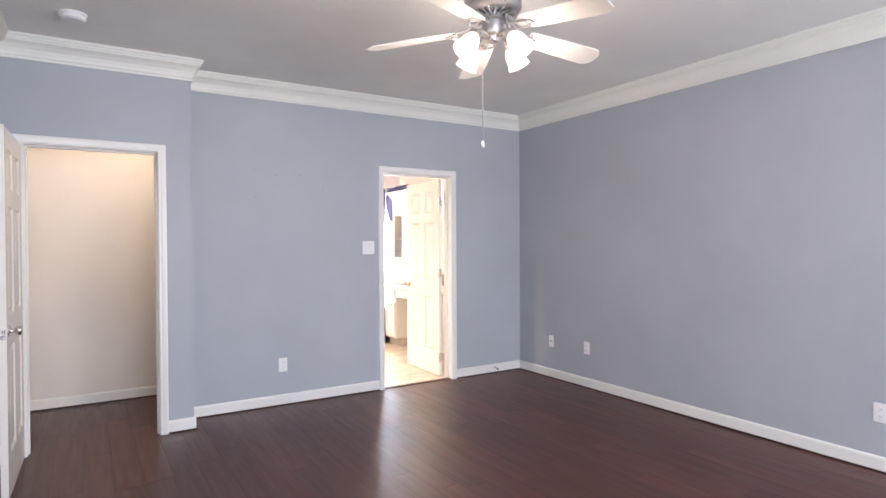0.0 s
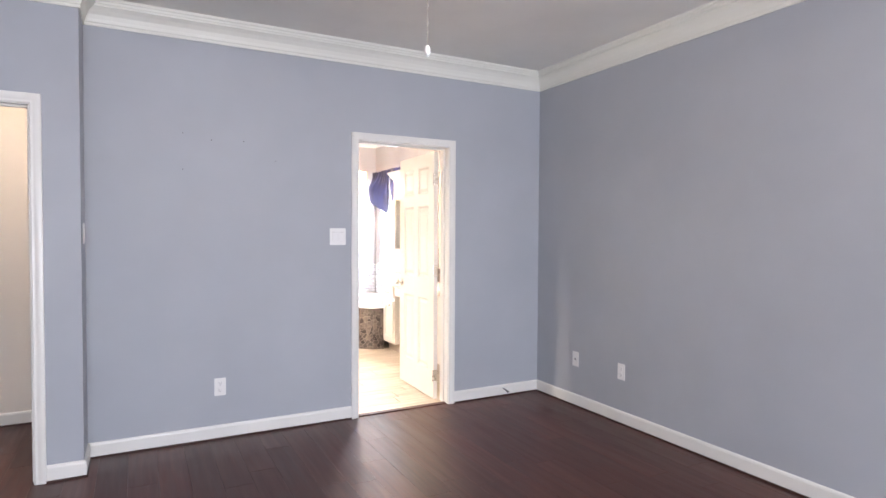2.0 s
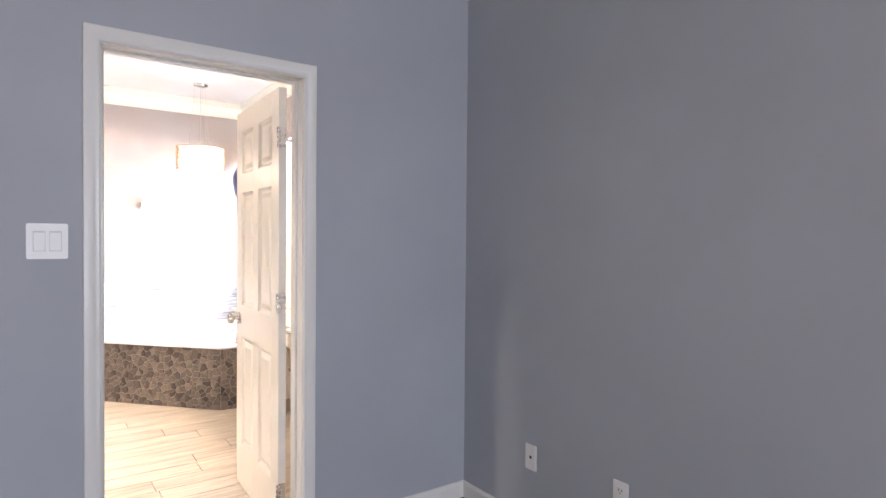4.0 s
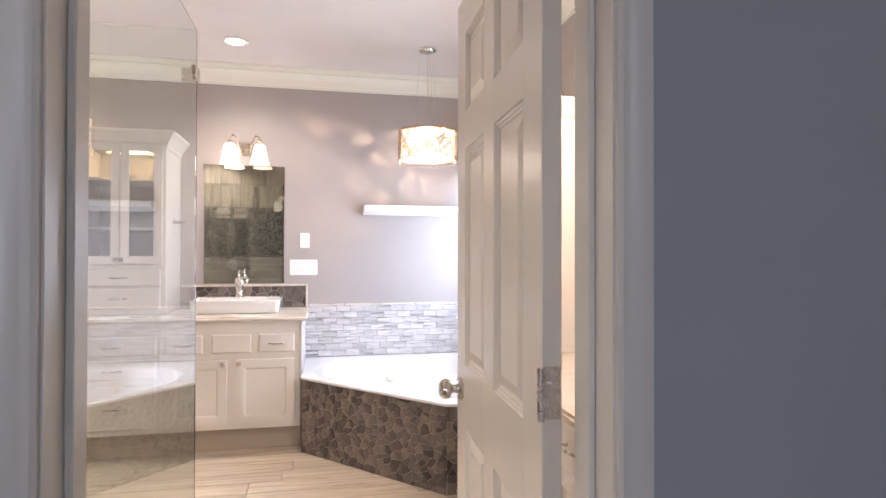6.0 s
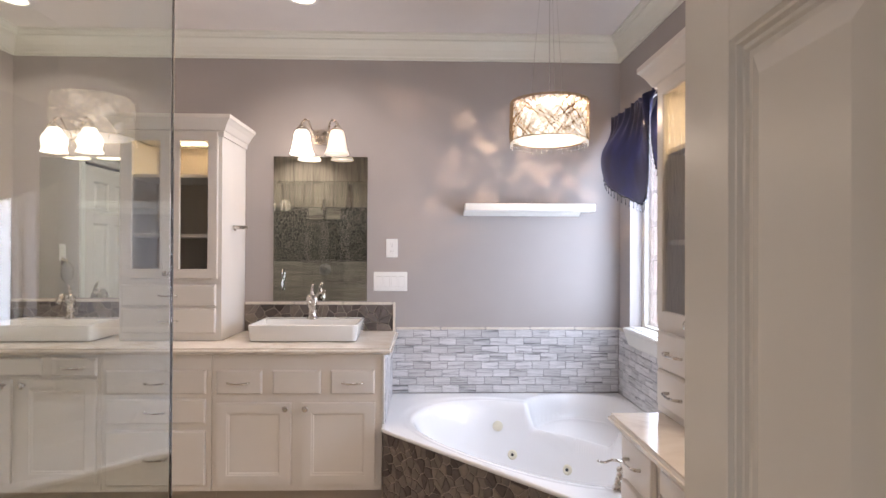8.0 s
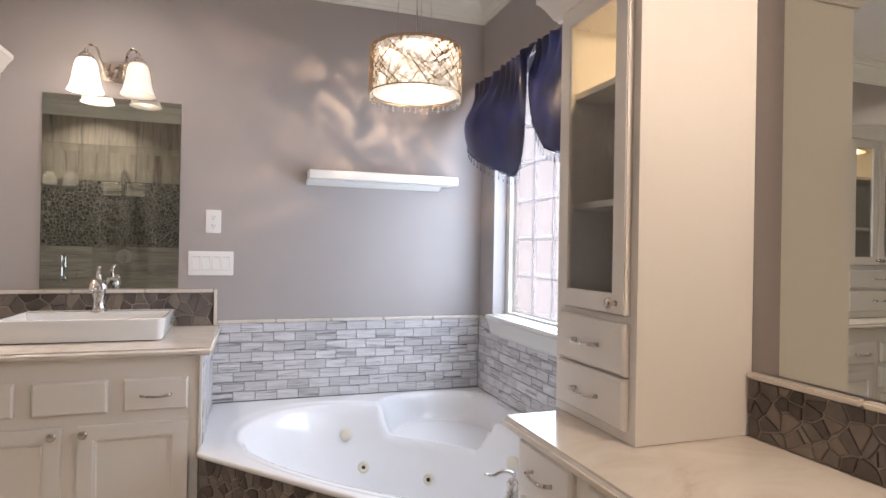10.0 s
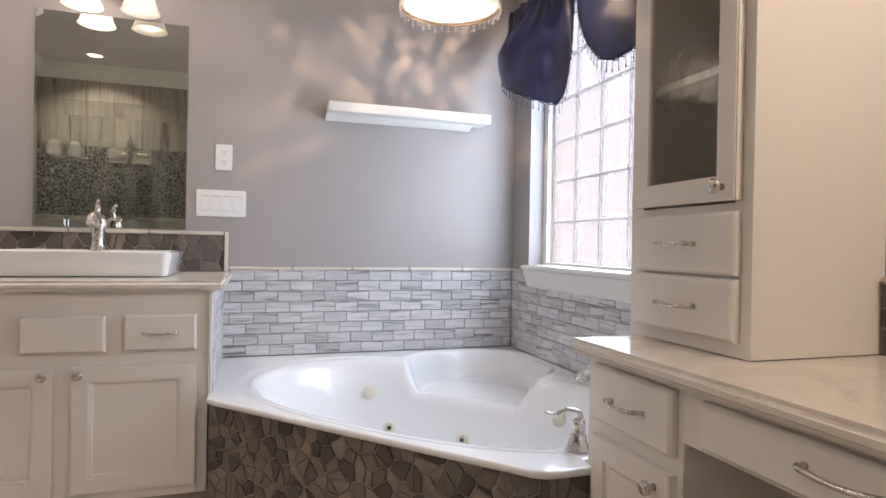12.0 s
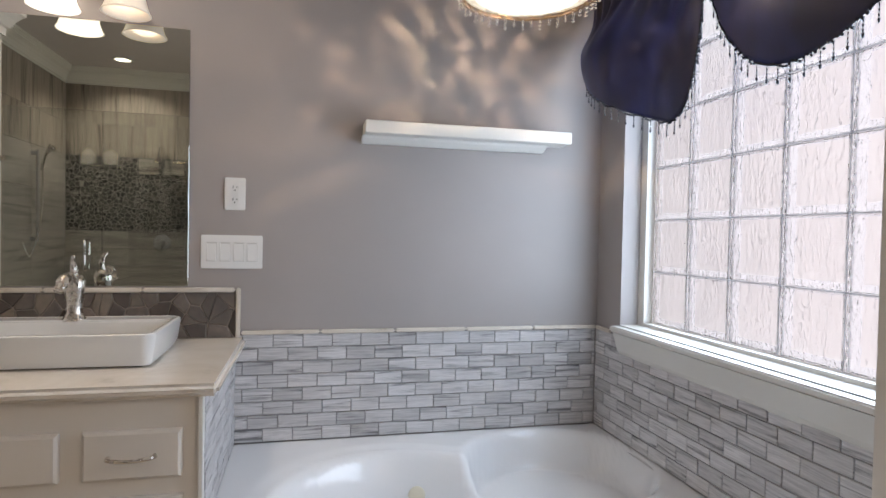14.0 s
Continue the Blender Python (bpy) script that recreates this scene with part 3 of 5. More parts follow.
bm = box((-0.014, -py / 2 + 0.0024, -pz / 2 + 0.0024), (0.010, py / 2 - 0.0024, pz / 2 - 0.0024), 0.002, 1)
me_block = bpy.data.meshes.new("glass_block")
bm.to_mesh(me_block)
bm.free()
me_block.materials.append(BLOCK_GLASS)
# white translucent borders added behind each block, imitating sky glow in its thick sides
bm = bmesh.new()
for y0, y1, z0, z1 in ((py / 2 - 0.036, py / 2 - 0.004, -pz / 2 + 0.004, pz / 2 - 0.004), (-py / 2 + 0.004, -py / 2 + 0.012, -pz / 2 + 0.004, pz / 2 - 0.004),
                       (-py / 2 + 0.012, py / 2 - 0.036, -pz / 2 + 0.004, -pz / 2 + 0.026), (-py / 2 + 0.012, py / 2 - 0.036, pz / 2 - 0.011, pz / 2 - 0.004)):
    bm.faces.new([bm.verts.new((0.0125, y, z)) for y, z in ((y0, z0), (y1, z0), (y1, z1), (y0, z1))])
me_edge = bpy.data.meshes.new("block_edge_glow")
bm.to_mesh(me_edge)
bm.free()
me_edge.materials.append(BLOCK_EDGE)
for i in range(cols_y):
    for j in range(rows_z):
        ob = piece("glass_block", me_block, Matrix.Translation((0.122, wy0 + 0.012 + (i + 0.5) * py, wz0 + 0.014 + (j + 0.5) * pz)), window)
        ob.visible_shadow = False
        rim = piece("block_edge_glow", me_edge, Matrix.Identity(4), ob)
        rim.visible_shadow = False
tagged(part("backdrop", box((1.6, -4.0, -2.0), (1.65, 10.0, 7.0)), OUTDOOR), kind="structure")


# ---- cabinet parts, drawn in a frame whose x runs along the front and whose -y points out of it ----
def bar_handle(x, z, parent, m, length=0.105, y=-0.02):
    pts = smooth_line([(x - length / 2, y - 0.002, z - 0.002), (x - length / 2 + 0.004, y - 0.022, z), (x - length / 4, y - 0.028, z - 0.002), (x, y - 0.030, z - 0.003), (x + length / 4, y - 0.028, z - 0.002), (x + length / 2 - 0.004, y - 0.022, z), (x + length / 2, y - 0.002, z - 0.002)], 4)
    rad = [0.0045 + 0.0016 * abs(2 * k / (len(pts) - 1) - 1) for k in range(len(pts))]
    part("handle", tube(pts, rad, 8), NICKEL, parent, "brushed nickel bar handle", m, True)


def small_knob(x, z, parent, m, y=-0.02):
    prof = [(0.0, 0.0), (0.008, 0.0), (0.006, 0.010), (0.007, 0.014), (0.015, 0.019), (0.016, 0.024), (0.011, 0.029), (0.0, 0.030)]
    bm = lathe(prof, 16, (x, y, z), Matrix.Rotation(radians(90), 4, "X"))
    part("knob", bm, NICKEL, parent, "brushed nickel cabinet knob", m, True)


def drawer_front(x0, x1, z0, z1, parent, m, handle=True):
    bm = box((x0, -0.020, z0), (x1, -0.001, z1))
    face = [f for f in bm.faces if f.normal.y < -0.9]
    bmesh.ops.bevel(bm, geom=list(face[0].edges), offset=0.007, segments=2, affect="EDGES", profile=0.3)
    d = part("drawer_front", bm, CABINET, parent, "", m)
    if handle:
        bar_handle((x0 + x1) / 2, (z0 + z1) / 2, d, m)
    return d


def door_front(x0, x1, z0, z1, parent, m, knob=None, glass=False, rail=0.052):
    bm, loops = bmesh.new(), []
    for y in (-0.020, -0.001):
        for i in (0.0, rail):
            loops.append([bm.verts.new(p) for p in ((x0 + i, y, z0 + i), (x1 - i, y, z0 + i), (x1 - i, y, z1 - i), (x0 + i, y, z1 - i))])
    for a, b in ((0, 1), (1, 3), (3, 2), (2, 0)):
        for k in range(4):
            bm.faces.new((loops[a][k], loops[a][(k + 1) % 4], loops[b][(k + 1) % 4], loops[b][k]))
    bmesh.ops.recalc_face_normals(bm, faces=bm.faces)
    front = [e for e in bm.edges if all(v.co.y < -0.019 for v in e.verts) and (abs(e.verts[0].co.x - e.verts[1].co.x) < 1e-5 or abs(e.verts[0].co.z - e.verts[1].co.z) < 1e-5)]
    bmesh.ops.bevel(bm, geom=front, offset=0.003, segments=2, affect="EDGES")
    d = part("cabinet_door", bm, CABINET, parent, "", m)
    if glass:
        pane = part("pane", box((x0 + rail - 0.003, -0.012, z0 + rail - 0.003), (x1 - rail + 0.003, -0.008, z1 - rail + 0.003)), RAIN_GLASS, d, "rippled clear glass pane", m)
        pane.visible_shadow = False
    else:
        bm = bmesh.new()
        ring = []
        for inset, y in ((-0.002, -0.013), (0.006, -0.0125), (0.012, -0.009), (0.014, -0.009)):
            i = rail + inset
            ring.append([bm.verts.new(p) for p in ((x0 + i, y, z0 + i), (x1 - i, y, z0 + i), (x1 - i, y, z1 - i), (x0 + i, y, z1 - i))])
        for a, b in zip(ring, ring[1:]):
            for k in range(4):
                bm.faces.new((a[k], a[(k + 1) % 4], b[(k + 1) % 4], b[k]))
        bm.faces.new(ring[-1])
        bmesh.ops.recalc_face_normals(bm, faces=bm.faces)
        part("panel", bm, CABINET, d, "", m)
    if knob:
        small_knob(knob[0], knob[1], d, m)
    return d


def carcass(x0, x1, z0, z1, depth, parent, m, toe=0.0):
    body = part("body", box((x0, 0.0, z0), (x1, depth, z1), 0.0015), CABINET, parent, "", m)
    if toe:
        part("toe_kick", box((x0, 0.07, 0.0), (x1, depth, z0 - 0.001)), TOE, parent, "", m)
    return body


FACE = 3.195
FRONT = turned(0, FACE, 0, 0)
vb = 0.15
cab = thing("vanity_cabinet", (-1.87, 3.5, 0), "white painted vanity cabinet under a vessel sink, two doors", "cabinet", "vanity units")
carcass(-2.31, -1.443, vb, 0.848, FAR - FACE - 0.004, cab, FRONT, 1)
drawer_front(-2.285, -2.055, 0.648, 0.768, cab, FRONT)
drawer_front(-2.00, -1.757, 0.648, 0.768, cab, FRONT, False)
drawer_front(-1.705, -1.481, 0.648, 0.768, cab, FRONT)
door_front(-2.281, -1.907, 0.185, 0.602, cab, FRONT, (-1.930, 0.578))
door_front(-1.853, -1.479, 0.185, 0.602, cab, FRONT, (-1.830, 0.578))
cab = thing("drawer_cabinet", (-2.59, 3.5, 0), "white painted three-drawer cabinet unit below a tower", "cabinet", "vanity units")
carcass(-2.868, -2.312, vb, 0.848, FAR - FACE - 0.004, cab, FRONT, 1)
for z0, z1 in ((0.648, 0.768), (0.500, 0.622), (0.185, 0.463)):
    drawer_front(-2.842, -2.338, z0, z1, cab, FRONT)
cab = thing("vanity_cabinet", (-3.32, 3.5, 0), "white painted vanity cabinet with tall doors under the far sink", "cabinet", "vanity units")
carcass(-3.765, -2.870, vb, 0.848, FAR - FACE - 0.004, cab, FRONT, 1)
drawer_front(-3.73, -3.42, 0.742, 0.832, cab, FRONT)
drawer_front(-3.376, -3.16, 0.742, 0.832, cab, FRONT, False)
drawer_front(-3.113, -2.889, 0.742, 0.832, cab, FRONT)
door_front(-3.73, -3.311, 0.20, 0.724, cab, FRONT, (-3.337, 0.697))
door_front(-3.268, -2.889, 0.20, 0.724, cab, FRONT, (-3.242, 0.697))


def worktop(name, lo, hi, label):
    ob = part(name, box(lo, hi, 0.012, 3), MARBLE, None, label, smooth="sharp")
    return tagged(ob, label, "worktop")


worktop("countertop", (-3.767, 3.158, 0.849), (-1.392, FAR - 0.002, 0.882), "long cream marble vanity top with rounded edge")
EAST_TOP = 0.80
worktop("countertop", (-0.562, 0.72, EAST_TOP - 0.035), (-0.002, 2.288, EAST_TOP), "cream marble dressing-table top with rounded edge")

# east side: frame whose x runs south along the front, out of it is west
EAST = turned(-0.51, 2.27, 0, -90)
cab = thing("vanity_cabinet", (-0.25, 2.1, 0), "white painted cabinet with one drawer and one door", "cabinet", "dressing table units")
carcass(0.0, 0.328, 0.10, EAST_TOP - 0.036, 0.506, cab, EAST, 1)
drawer_front(0.042, 0.313, 0.617, 0.747, cab, EAST)
door_front(0.042, 0.313, 0.13, 0.583, cab, EAST, (0.270, 0.545))
cab = thing("knee_drawer", (-0.25, 1.5, 0.6), "white painted drawer apron over an open knee space", "drawer", "dressing table units")
part("apron", box((0.329, 0.0, 0.650), (1.19, 0.03, EAST_TOP - 0.036), 0.001), CABINET, cab, "", EAST)
part("knee_back", box((0.329, 0.47, 0.0), (1.19, 0.506, EAST_TOP - 0.036)), CAB_SHADED, cab, "", EAST)
drawer_front(0.388, 1.15, 0.660, 0.747, cab, EAST, False)
bar_handle(0.66, 0.712, cab, EAST, 0.12)
cab = thing("vanity_cabinet", (-0.25, 0.9, 0), "white painted end cabinet with one drawer and one door", "cabinet", "dressing table units")
carcass(1.191, 1.53, 0.10, EAST_TOP - 0.036, 0.506, cab, EAST, 1)
drawer_front(1.215, 1.50, 0.617, 0.747, cab, EAST)
door_front(1.215, 1.50, 0.13, 0.583, cab, EAST, (1.24, 0.545))


def tower(name, m, w, depth, z0, z1, doors, drawers, label, lamp, frieze=0.035):
    """A tall cupboard standing on a worktop: glazed doors above, drawers below, moulded cornice."""
    ob = thing(name, m @ Vector((w / 2, depth / 2, z0)), label, "cabinet")
    dz = doors[0][2]
    for nm, lo, hi in (("side_panel", (0, 0.0, z0), (0.018, depth, z1)), ("side_panel", (w - 0.018, 0.0, z0), (w, depth, z1)),
                       ("top_panel", (0.018, 0.0, z1 - 0.03), (w - 0.018, depth, z1)), ("drawer_case", (0.018, 0.0, z0), (w - 0.018, depth, dz - 0.005)),
                       ("stile", (0.018, 0.0, dz - 0.005), (0.045, 0.018, z1 - 0.03)), ("stile", (w - 0.045, 0.0, dz - 0.005), (w - 0.018, 0.018, z1 - 0.03))):
        part(nm, box(lo, hi), CABINET, ob, "", m)
    part("back_panel", box((0.018, depth - 0.012, dz - 0.005), (w - 0.018, depth, z1 - 0.03)), CAB_SHADED, ob, "", m)
    top = z1 - 0.24
    for z in (top, top - 0.33):
        part("shelf", box((0.019, 0.03, z - 0.018), (w - 0.019, depth - 0.013, z)), CABINET, ob, "", m)
    for x0, x1, a, b, kx in doors:
        door_front(x0, x1, a, b, ob, m, (kx, a + 0.028), True)
    for x0, x1, a, b in drawers:
        drawer_front(x0, x1, a, b, ob, m)
    prof = [(0.001, z1 - frieze), (0.010, z1 - frieze), (0.012, z1 - 0.006), (0.020, z1), (0.036, z1 + 0.030), (0.052, z1 + 0.052), (0.060, z1 + 0.058), (0.060, z1 + 0.078), (0.001, z1 + 0.078)]
    part("cornice", sweep(prof, [(w, depth), (w, 0), (0, 0), (0, depth)]), CABINET, ob, "", m)
    part("top_board", box((0.0, 0.0, z1 + 0.06), (w, depth, z1 + 0.074)), CABINET, ob, "", m)
    part("cabinet_light", box((w * 0.3, depth * 0.45, z1 - 0.042), (w * 0.7, depth * 0.55, z1 - 0.031)), glowing("cabinet_lamp", (1.0, 0.80, 0.52), 25.0), ob, "", m)
    o = area_lamp("cabinet_lamp", m @ Matrix.Translation((w / 2, depth * 0.5, z1 - 0.045)), w * 0.5, 0.08, lamp, (1.0, 0.76, 0.46))
    return ob


tower("tower_cabinet", turned(-2.903, 3.42, 0, 0), 0.558, FAR - 3.422, 0.884, 2.04,
      [(0.020, 0.276, 1.225, 2.03, 0.262), (0.282, 0.538, 1.225, 2.03, 0.296)], [(0.020, 0.530, 1.075, 1.192), (0.020, 0.530, 0.925, 1.062)],
      "tall white cupboard with two glazed doors and lit top shelf", 6.0)
tower("tower_cabinet", turned(-0.365, 2.314, 0, -90), 0.383, 0.363, EAST_TOP + 0.002, 1.992,
      [(0.036, 0.356, 1.120, 1.985, 0.322)], [(0.036, 0.356, 0.967, 1.098), (0.036, 0.356, 0.832, 0.960)],
      "tall white cupboard with one rippled-glass door on the dressing table", 9.0, 0.012)

# robe hook on the side of the tower
hook = thing("robe_hook", (-2.345, 3.6, 1.51), "square brushed nickel robe hook on the tower side", "hook")
part("plate", box((-2.344, 3.60, 1.495), (-2.338, 3.64, 1.53), 0.001), NICKEL, hook)
part("arm", box((-2.338, 3.57, 1.503), (-2.262, 3.625, 1.523), 0.003, 2), NICKEL, hook)


def vessel_sink(cx):
    x0, x1, y0, y1, z0, z1 = cx - 0.30, cx + 0.30, 3.36, 3.745, 0.8825, 0.976
    ob = thing("vessel_sink", (cx, 3.55, z0), "white rectangular porcelain vessel sink on the marble top", "sink", "vessel sinks")

    def loop(inset, z, taper=0.0):
        r = max(0.012, 0.035 - inset)
        pts = []
        for qx, qy, a0 in ((x1, y1, 0), (x0, y1, 90), (x0, y0, 180), (x1, y0, 270)):
            sx, sy = (1 if qx == x1 else -1), (1 if qy == y1 else -1)
            ex, ey = qx - sx * (inset + taper + r), qy - sy * (inset + taper + r)
            pts += [(ex + r * math.cos(radians(a0 + k * 15)), ey + r * math.sin(radians(a0 + k * 15)), z) for k in range(7)]
        return pts

    bm = bmesh.new()
    rings = [[bm.verts.new(p) for p in loop(*a)] for a in ((0.03, z0), (0.014, z0 + 0.004), (0.010, z0 + 0.012), (0.0, z1 - 0.012), (0.001, z1 - 0.003), (0.005, z1), (0.013, z1), (0.017, z1 - 0.003), (0.024, z1 - 0.03), (0.05, z1 - 0.062), (0.09, z1 - 0.072), (0.15, z1 - 0.076))]
    q = len(rings[0])
    for a, b in zip(rings, rings[1:]):
        for k in range(q):
            bm.faces.new((a[k], a[(k + 1) % q], b[(k + 1) % q], b[k]))
    bm.faces.new(rings[0][::-1])
    bm.faces.new(rings[-1])
    bmesh.ops.recalc_face_normals(bm, faces=bm.faces)
    part("basin", bm, PORCELAIN, ob, "", None, "sharp")
    part("ledge", box((x0 + 0.014, y1 - 0.088, z1 - 0.05), (x1 - 0.014, y1 - 0.010, z1 - 0.001), 0.005, 2), PORCELAIN, ob)
    part("drain", lathe([(0.0, 0.0), (0.022, 0.0), (0.022, 0.004), (0.0, 0.006)], 16, (cx, 3.52, z1 - 0.0765)), CHROME, ob)
    f = thing("faucet", (cx - 0.01, 3.69, z1 - 0.006), "brushed nickel single-lever faucet on the sink ledge", "faucet", "sink faucets")
    fx, fy, fz = cx - 0.01, 3.69, z1 - 0.006
    part("body", lathe([(0.0, 0.0), (0.034, 0.0), (0.034, 0.005), (0.027, 0.014), (0.023, 0.03), (0.024, 0.06), (0.029, 0.10), (0.030, 0.125), (0.020, 0.143), (0.0, 0.149)], 20, (fx, fy, fz)), NICKEL, f, "", None, True)
    pts = smooth_line([(fx, fy, fz + 0.095), (fx, fy - 0.04, fz + 0.135), (fx, fy - 0.085, fz + 0.135), (fx, fy - 0.115, fz + 0.105)], 6)
    part("spout", tube(pts, [0.021 - 0.005 * k / (len(pts) - 1) for k in range(len(pts))], 12), NICKEL, f, "", None, True)
    pts = smooth_line([(fx, fy, fz + 0.135), (fx - 0.004, fy + 0.004, fz + 0.165), (fx - 0.002, fy - 0.008, fz + 0.19), (fx + 0.006, fy - 0.026, fz + 0.205)], 5)
    part("lever", tube(pts, [0.013, *[0.015 - 0.008 * k / (len(pts) - 2) for k in range(len(pts) - 1)]], 10, None, 0.75), NICKEL, f, "", None, True)
    return ob


vessel_sink(-1.89)
vessel_sink(-3.32)


def wall_mirror(name, lo, hi, label, axis="y"):
    ob = thing(name, [(a + b) / 2 for a, b in zip(lo, hi)], label, "mirror")
    part("glass", box(lo, hi, 0.0006), MIRROR, ob)
    return ob


wall_mirror("wall_mirror", (-2.17, FAR - 0.007, 1.068), (-1.59, FAR - 0.001, 1.965), "frameless mirror over the sink, reflecting the shower")
wall_mirror("wall_mirror", (-3.60, FAR - 0.007, 1.085), (-3.04, FAR - 0.001, 1.95), "frameless mirror over the far sink")
wall_mirror("wall_mirror", (-0.007, 0.85, 0.975), (-0.001, 1.844, 2.05), "large frameless mirror above the dressing table")


# ---- lights ----
def vanity_light(m, cx, right_on, gain=1.0):
    """Two bell shades on scrolled arms from a plate."""
    z, y = 2.085, -0.002
    ob = thing("vanity_light", m @ Vector((cx, y, z)), "two-shade aged nickel vanity light, frosted bell glasses lit", "wall lamp", "vanity lights")
    part("back_plate", box((cx - 0.06, y - 0.022, z - 0.045), (cx + 0.06, y, z + 0.045), 0.006, 2), BRONZE, ob, "", m)
    part("finial", lathe([(0, 0), (0.008, 0.0), (0.012, 0.006), (0.008, 0.014), (0.0, 0.017)], 12, (cx, y - 0.022, z), Matrix.Rotation(radians(90), 4, "X")), BRONZE, ob, "", m, True)
    for s in (-1, 1):
        sx, sy = cx + s * 0.105, y - 0.115
        pts = smooth_line([(cx + s * 0.03, y - 0.02, z - 0.01), (cx + s * 0.035, y - 0.06, z - 0.035), (cx + s * 0.05, y - 0.10, z + 0.02), (cx + s * 0.065, y - 0.115, z + 0.075), (cx + s * 0.09, y - 0.117, z + 0.085), (sx, sy, z + 0.06)], 6)
        part("arm", tube(pts, 0.006, 8), BRONZE, ob, "", m, True)
        part("fitter", lathe([(0.0, 0.088), (0.006, 0.086), (0.010, 0.074), (0.005, 0.066), (0.018, 0.060), (0.030, 0.048), (0.034, 0.034), (0.0, 0.034)], 16, (sx, sy, z - 0.012)), BRONZE, ob, "", m, True)
        lit = BATH_SHADE_ON if s < 0 or right_on else SHADE_DIM
        prof = [(0.030, 0.022), (0.040, 0.012), (0.047, -0.015), (0.052, -0.05), (0.058, -0.085), (0.068, -0.115), (0.074, -0.124), (0.070, -0.124), (0.055, -0.088), (0.044, -0.02), (0.028, 0.018)]
        sh = part("shade", lathe(prof, 24, (sx, sy, z)), lit, ob, "frosted bell glass shade", m, True)
        sh.visible_shadow = False
        point_lamp("vanity_bulb", m @ Vector((sx, sy, z - 0.06)), gain * W_VANITY if lit is BATH_SHADE_ON else W_VANITY * 0.35, WARM, 0.07)
    return ob


vanity_light(turned(0, FAR, 0, 0), -1.868, False)
vanity_light(turned(0, FAR, 0, 0), -3.34, True)
vanity_light(turned(0, 1.10, 0, -90), 0.0, True, 16.0)


def downlight(x, y, watts=0.0):
    ob = thing("downlight", (x, y, CE), "round recessed white ceiling downlight, lit", "ceiling lamp", "recessed downlights")
    part("trim_ring", lathe([(0.062, -0.001), (0.088, -0.001), (0.088, -0.005), (0.066, -0.010), (0.062, -0.004)], 28, (x, y, CE)), PLASTIC, ob, "", None, True)
    part("lens", lathe([(0.0, -0.004), (0.061, -0.004), (0.061, -0.001), (0.0, -0.001)], 28, (x, y, CE)), LENS_ON, ob)
    d = bpy.data.lights.new("downlight_beam", "AREA")
    d.shape, d.size, d.energy, d.color = "DISK", 0.11, watts or W_DOWN, (1.0, 0.89, 0.78)
    d.spread = radians(125)
    o = new("downlight_beam", d)
    o.location = (x, y, CE - 0.014)
    return ob


downlight(-1.88, 3.29, 26.0)
downlight(-3.44, 3.37, 80.0)
downlight(-2.74, 0.52, 62.0)

PEN = (-0.586, 3.185)
pendant = thing("pendant_lamp", (*PEN, CE), "drum pendant lamp of woven bronze wire with crystals, lit", "pendant lamp")
px, py_ = PEN
PZ0, PZ1, PR = 1.950, 2.150, 0.200
part("canopy", lathe([(0.0, 0.0), (0.065, 0.0), (0.065, -0.012), (0.05, -0.02), (0.012, -0.026), (0.0, -0.026)], 28, (px, py_, CE)), CHROME, pendant, "", None, True)
part("cord", tube([(px, py_, CE - 0.02), (px, py_, PZ1 + 0.01)], 0.003, 6), CHROME, pendant)
for a in (60, 180, 300):
    c, s = math.cos(radians(a)), math.sin(radians(a))
    part("wire", tube([(px + 0.05 * c, py_ + 0.05 * s, CE - 0.02), (px + 0.10 * c, py_ + 0.10 * s, PZ1)], 0.0012, 5), CHROME, pendant)
bm = bmesh.new()
for k in range(3):
    a = radians(60 + 120 * k)
    tube([(px, py_, PZ1 + 0.004), (px + PR * math.cos(a), py_ + PR * math.sin(a), PZ1)], 0.003, 6, bm)
tube([(px, py_, PZ1 + 0.012), (px, py_, PZ1 - 0.03)], 0.018, 12, bm)
part("spider", bm, CHROME, pendant)
rng = random.Random(7)
bm = bmesh.new()
for z in (PZ0, PZ1):
    ring = [(px + PR * math.cos(2 * math.pi * k / 48), py_ + PR * math.sin(2 * math.pi * k / 48), z) for k in range(49)]
    tube(ring, 0.0035, 6, bm)
for k in range(240):
    a0, da = rng.uniform(0, 2 * math.pi), rng.choice((-1, 1)) * rng.uniform(0.25, 1.7)
    z0, z1 = (PZ0, PZ1) if rng.random() < 0.75 else (PZ0 + rng.uniform(0, 0.1), PZ1 - rng.uniform(0, 0.08))
    sag, r = rng.uniform(-0.03, 0.03), PR + rng.uniform(-0.006, 0.004)
    line = [(px + r * math.cos(a0 + da * t), py_ + r * math.sin(a0 + da * t), z0 + (z1 - z0) * t + sag * math.sin(math.pi * t)) for t in [i / 12 for i in range(13)]]
    tube(line, rng.uniform(0.0011, 0.0019), 5, bm)
tagged(part("wire_shade", bm, WIRE, pendant, "woven bronze wire drum"), kind="stuff")
SHEER = bpy.data.materials.new("lit_sheer_liner")
SHEER.use_nodes = True
n_, l_ = SHEER.node_tree.nodes, SHEER.node_tree.links
tr, em, mx = n_.new("ShaderNodeBsdfTransparent"), n_.new("ShaderNodeEmission"), n_.new("ShaderNodeMixShader")
em.inputs[0].default_value, em.inputs[1].default_value = (1.0, 0.88, 0.70, 1), 9.0
# noise holes added to the liner shape the bulb's dapples on the wall
v_ = coords(n_, l_, (1, 1, 0.55))
dapple_holes = noise_tex(n_, l_, v_, 74, 3, 0.6, 0.6)
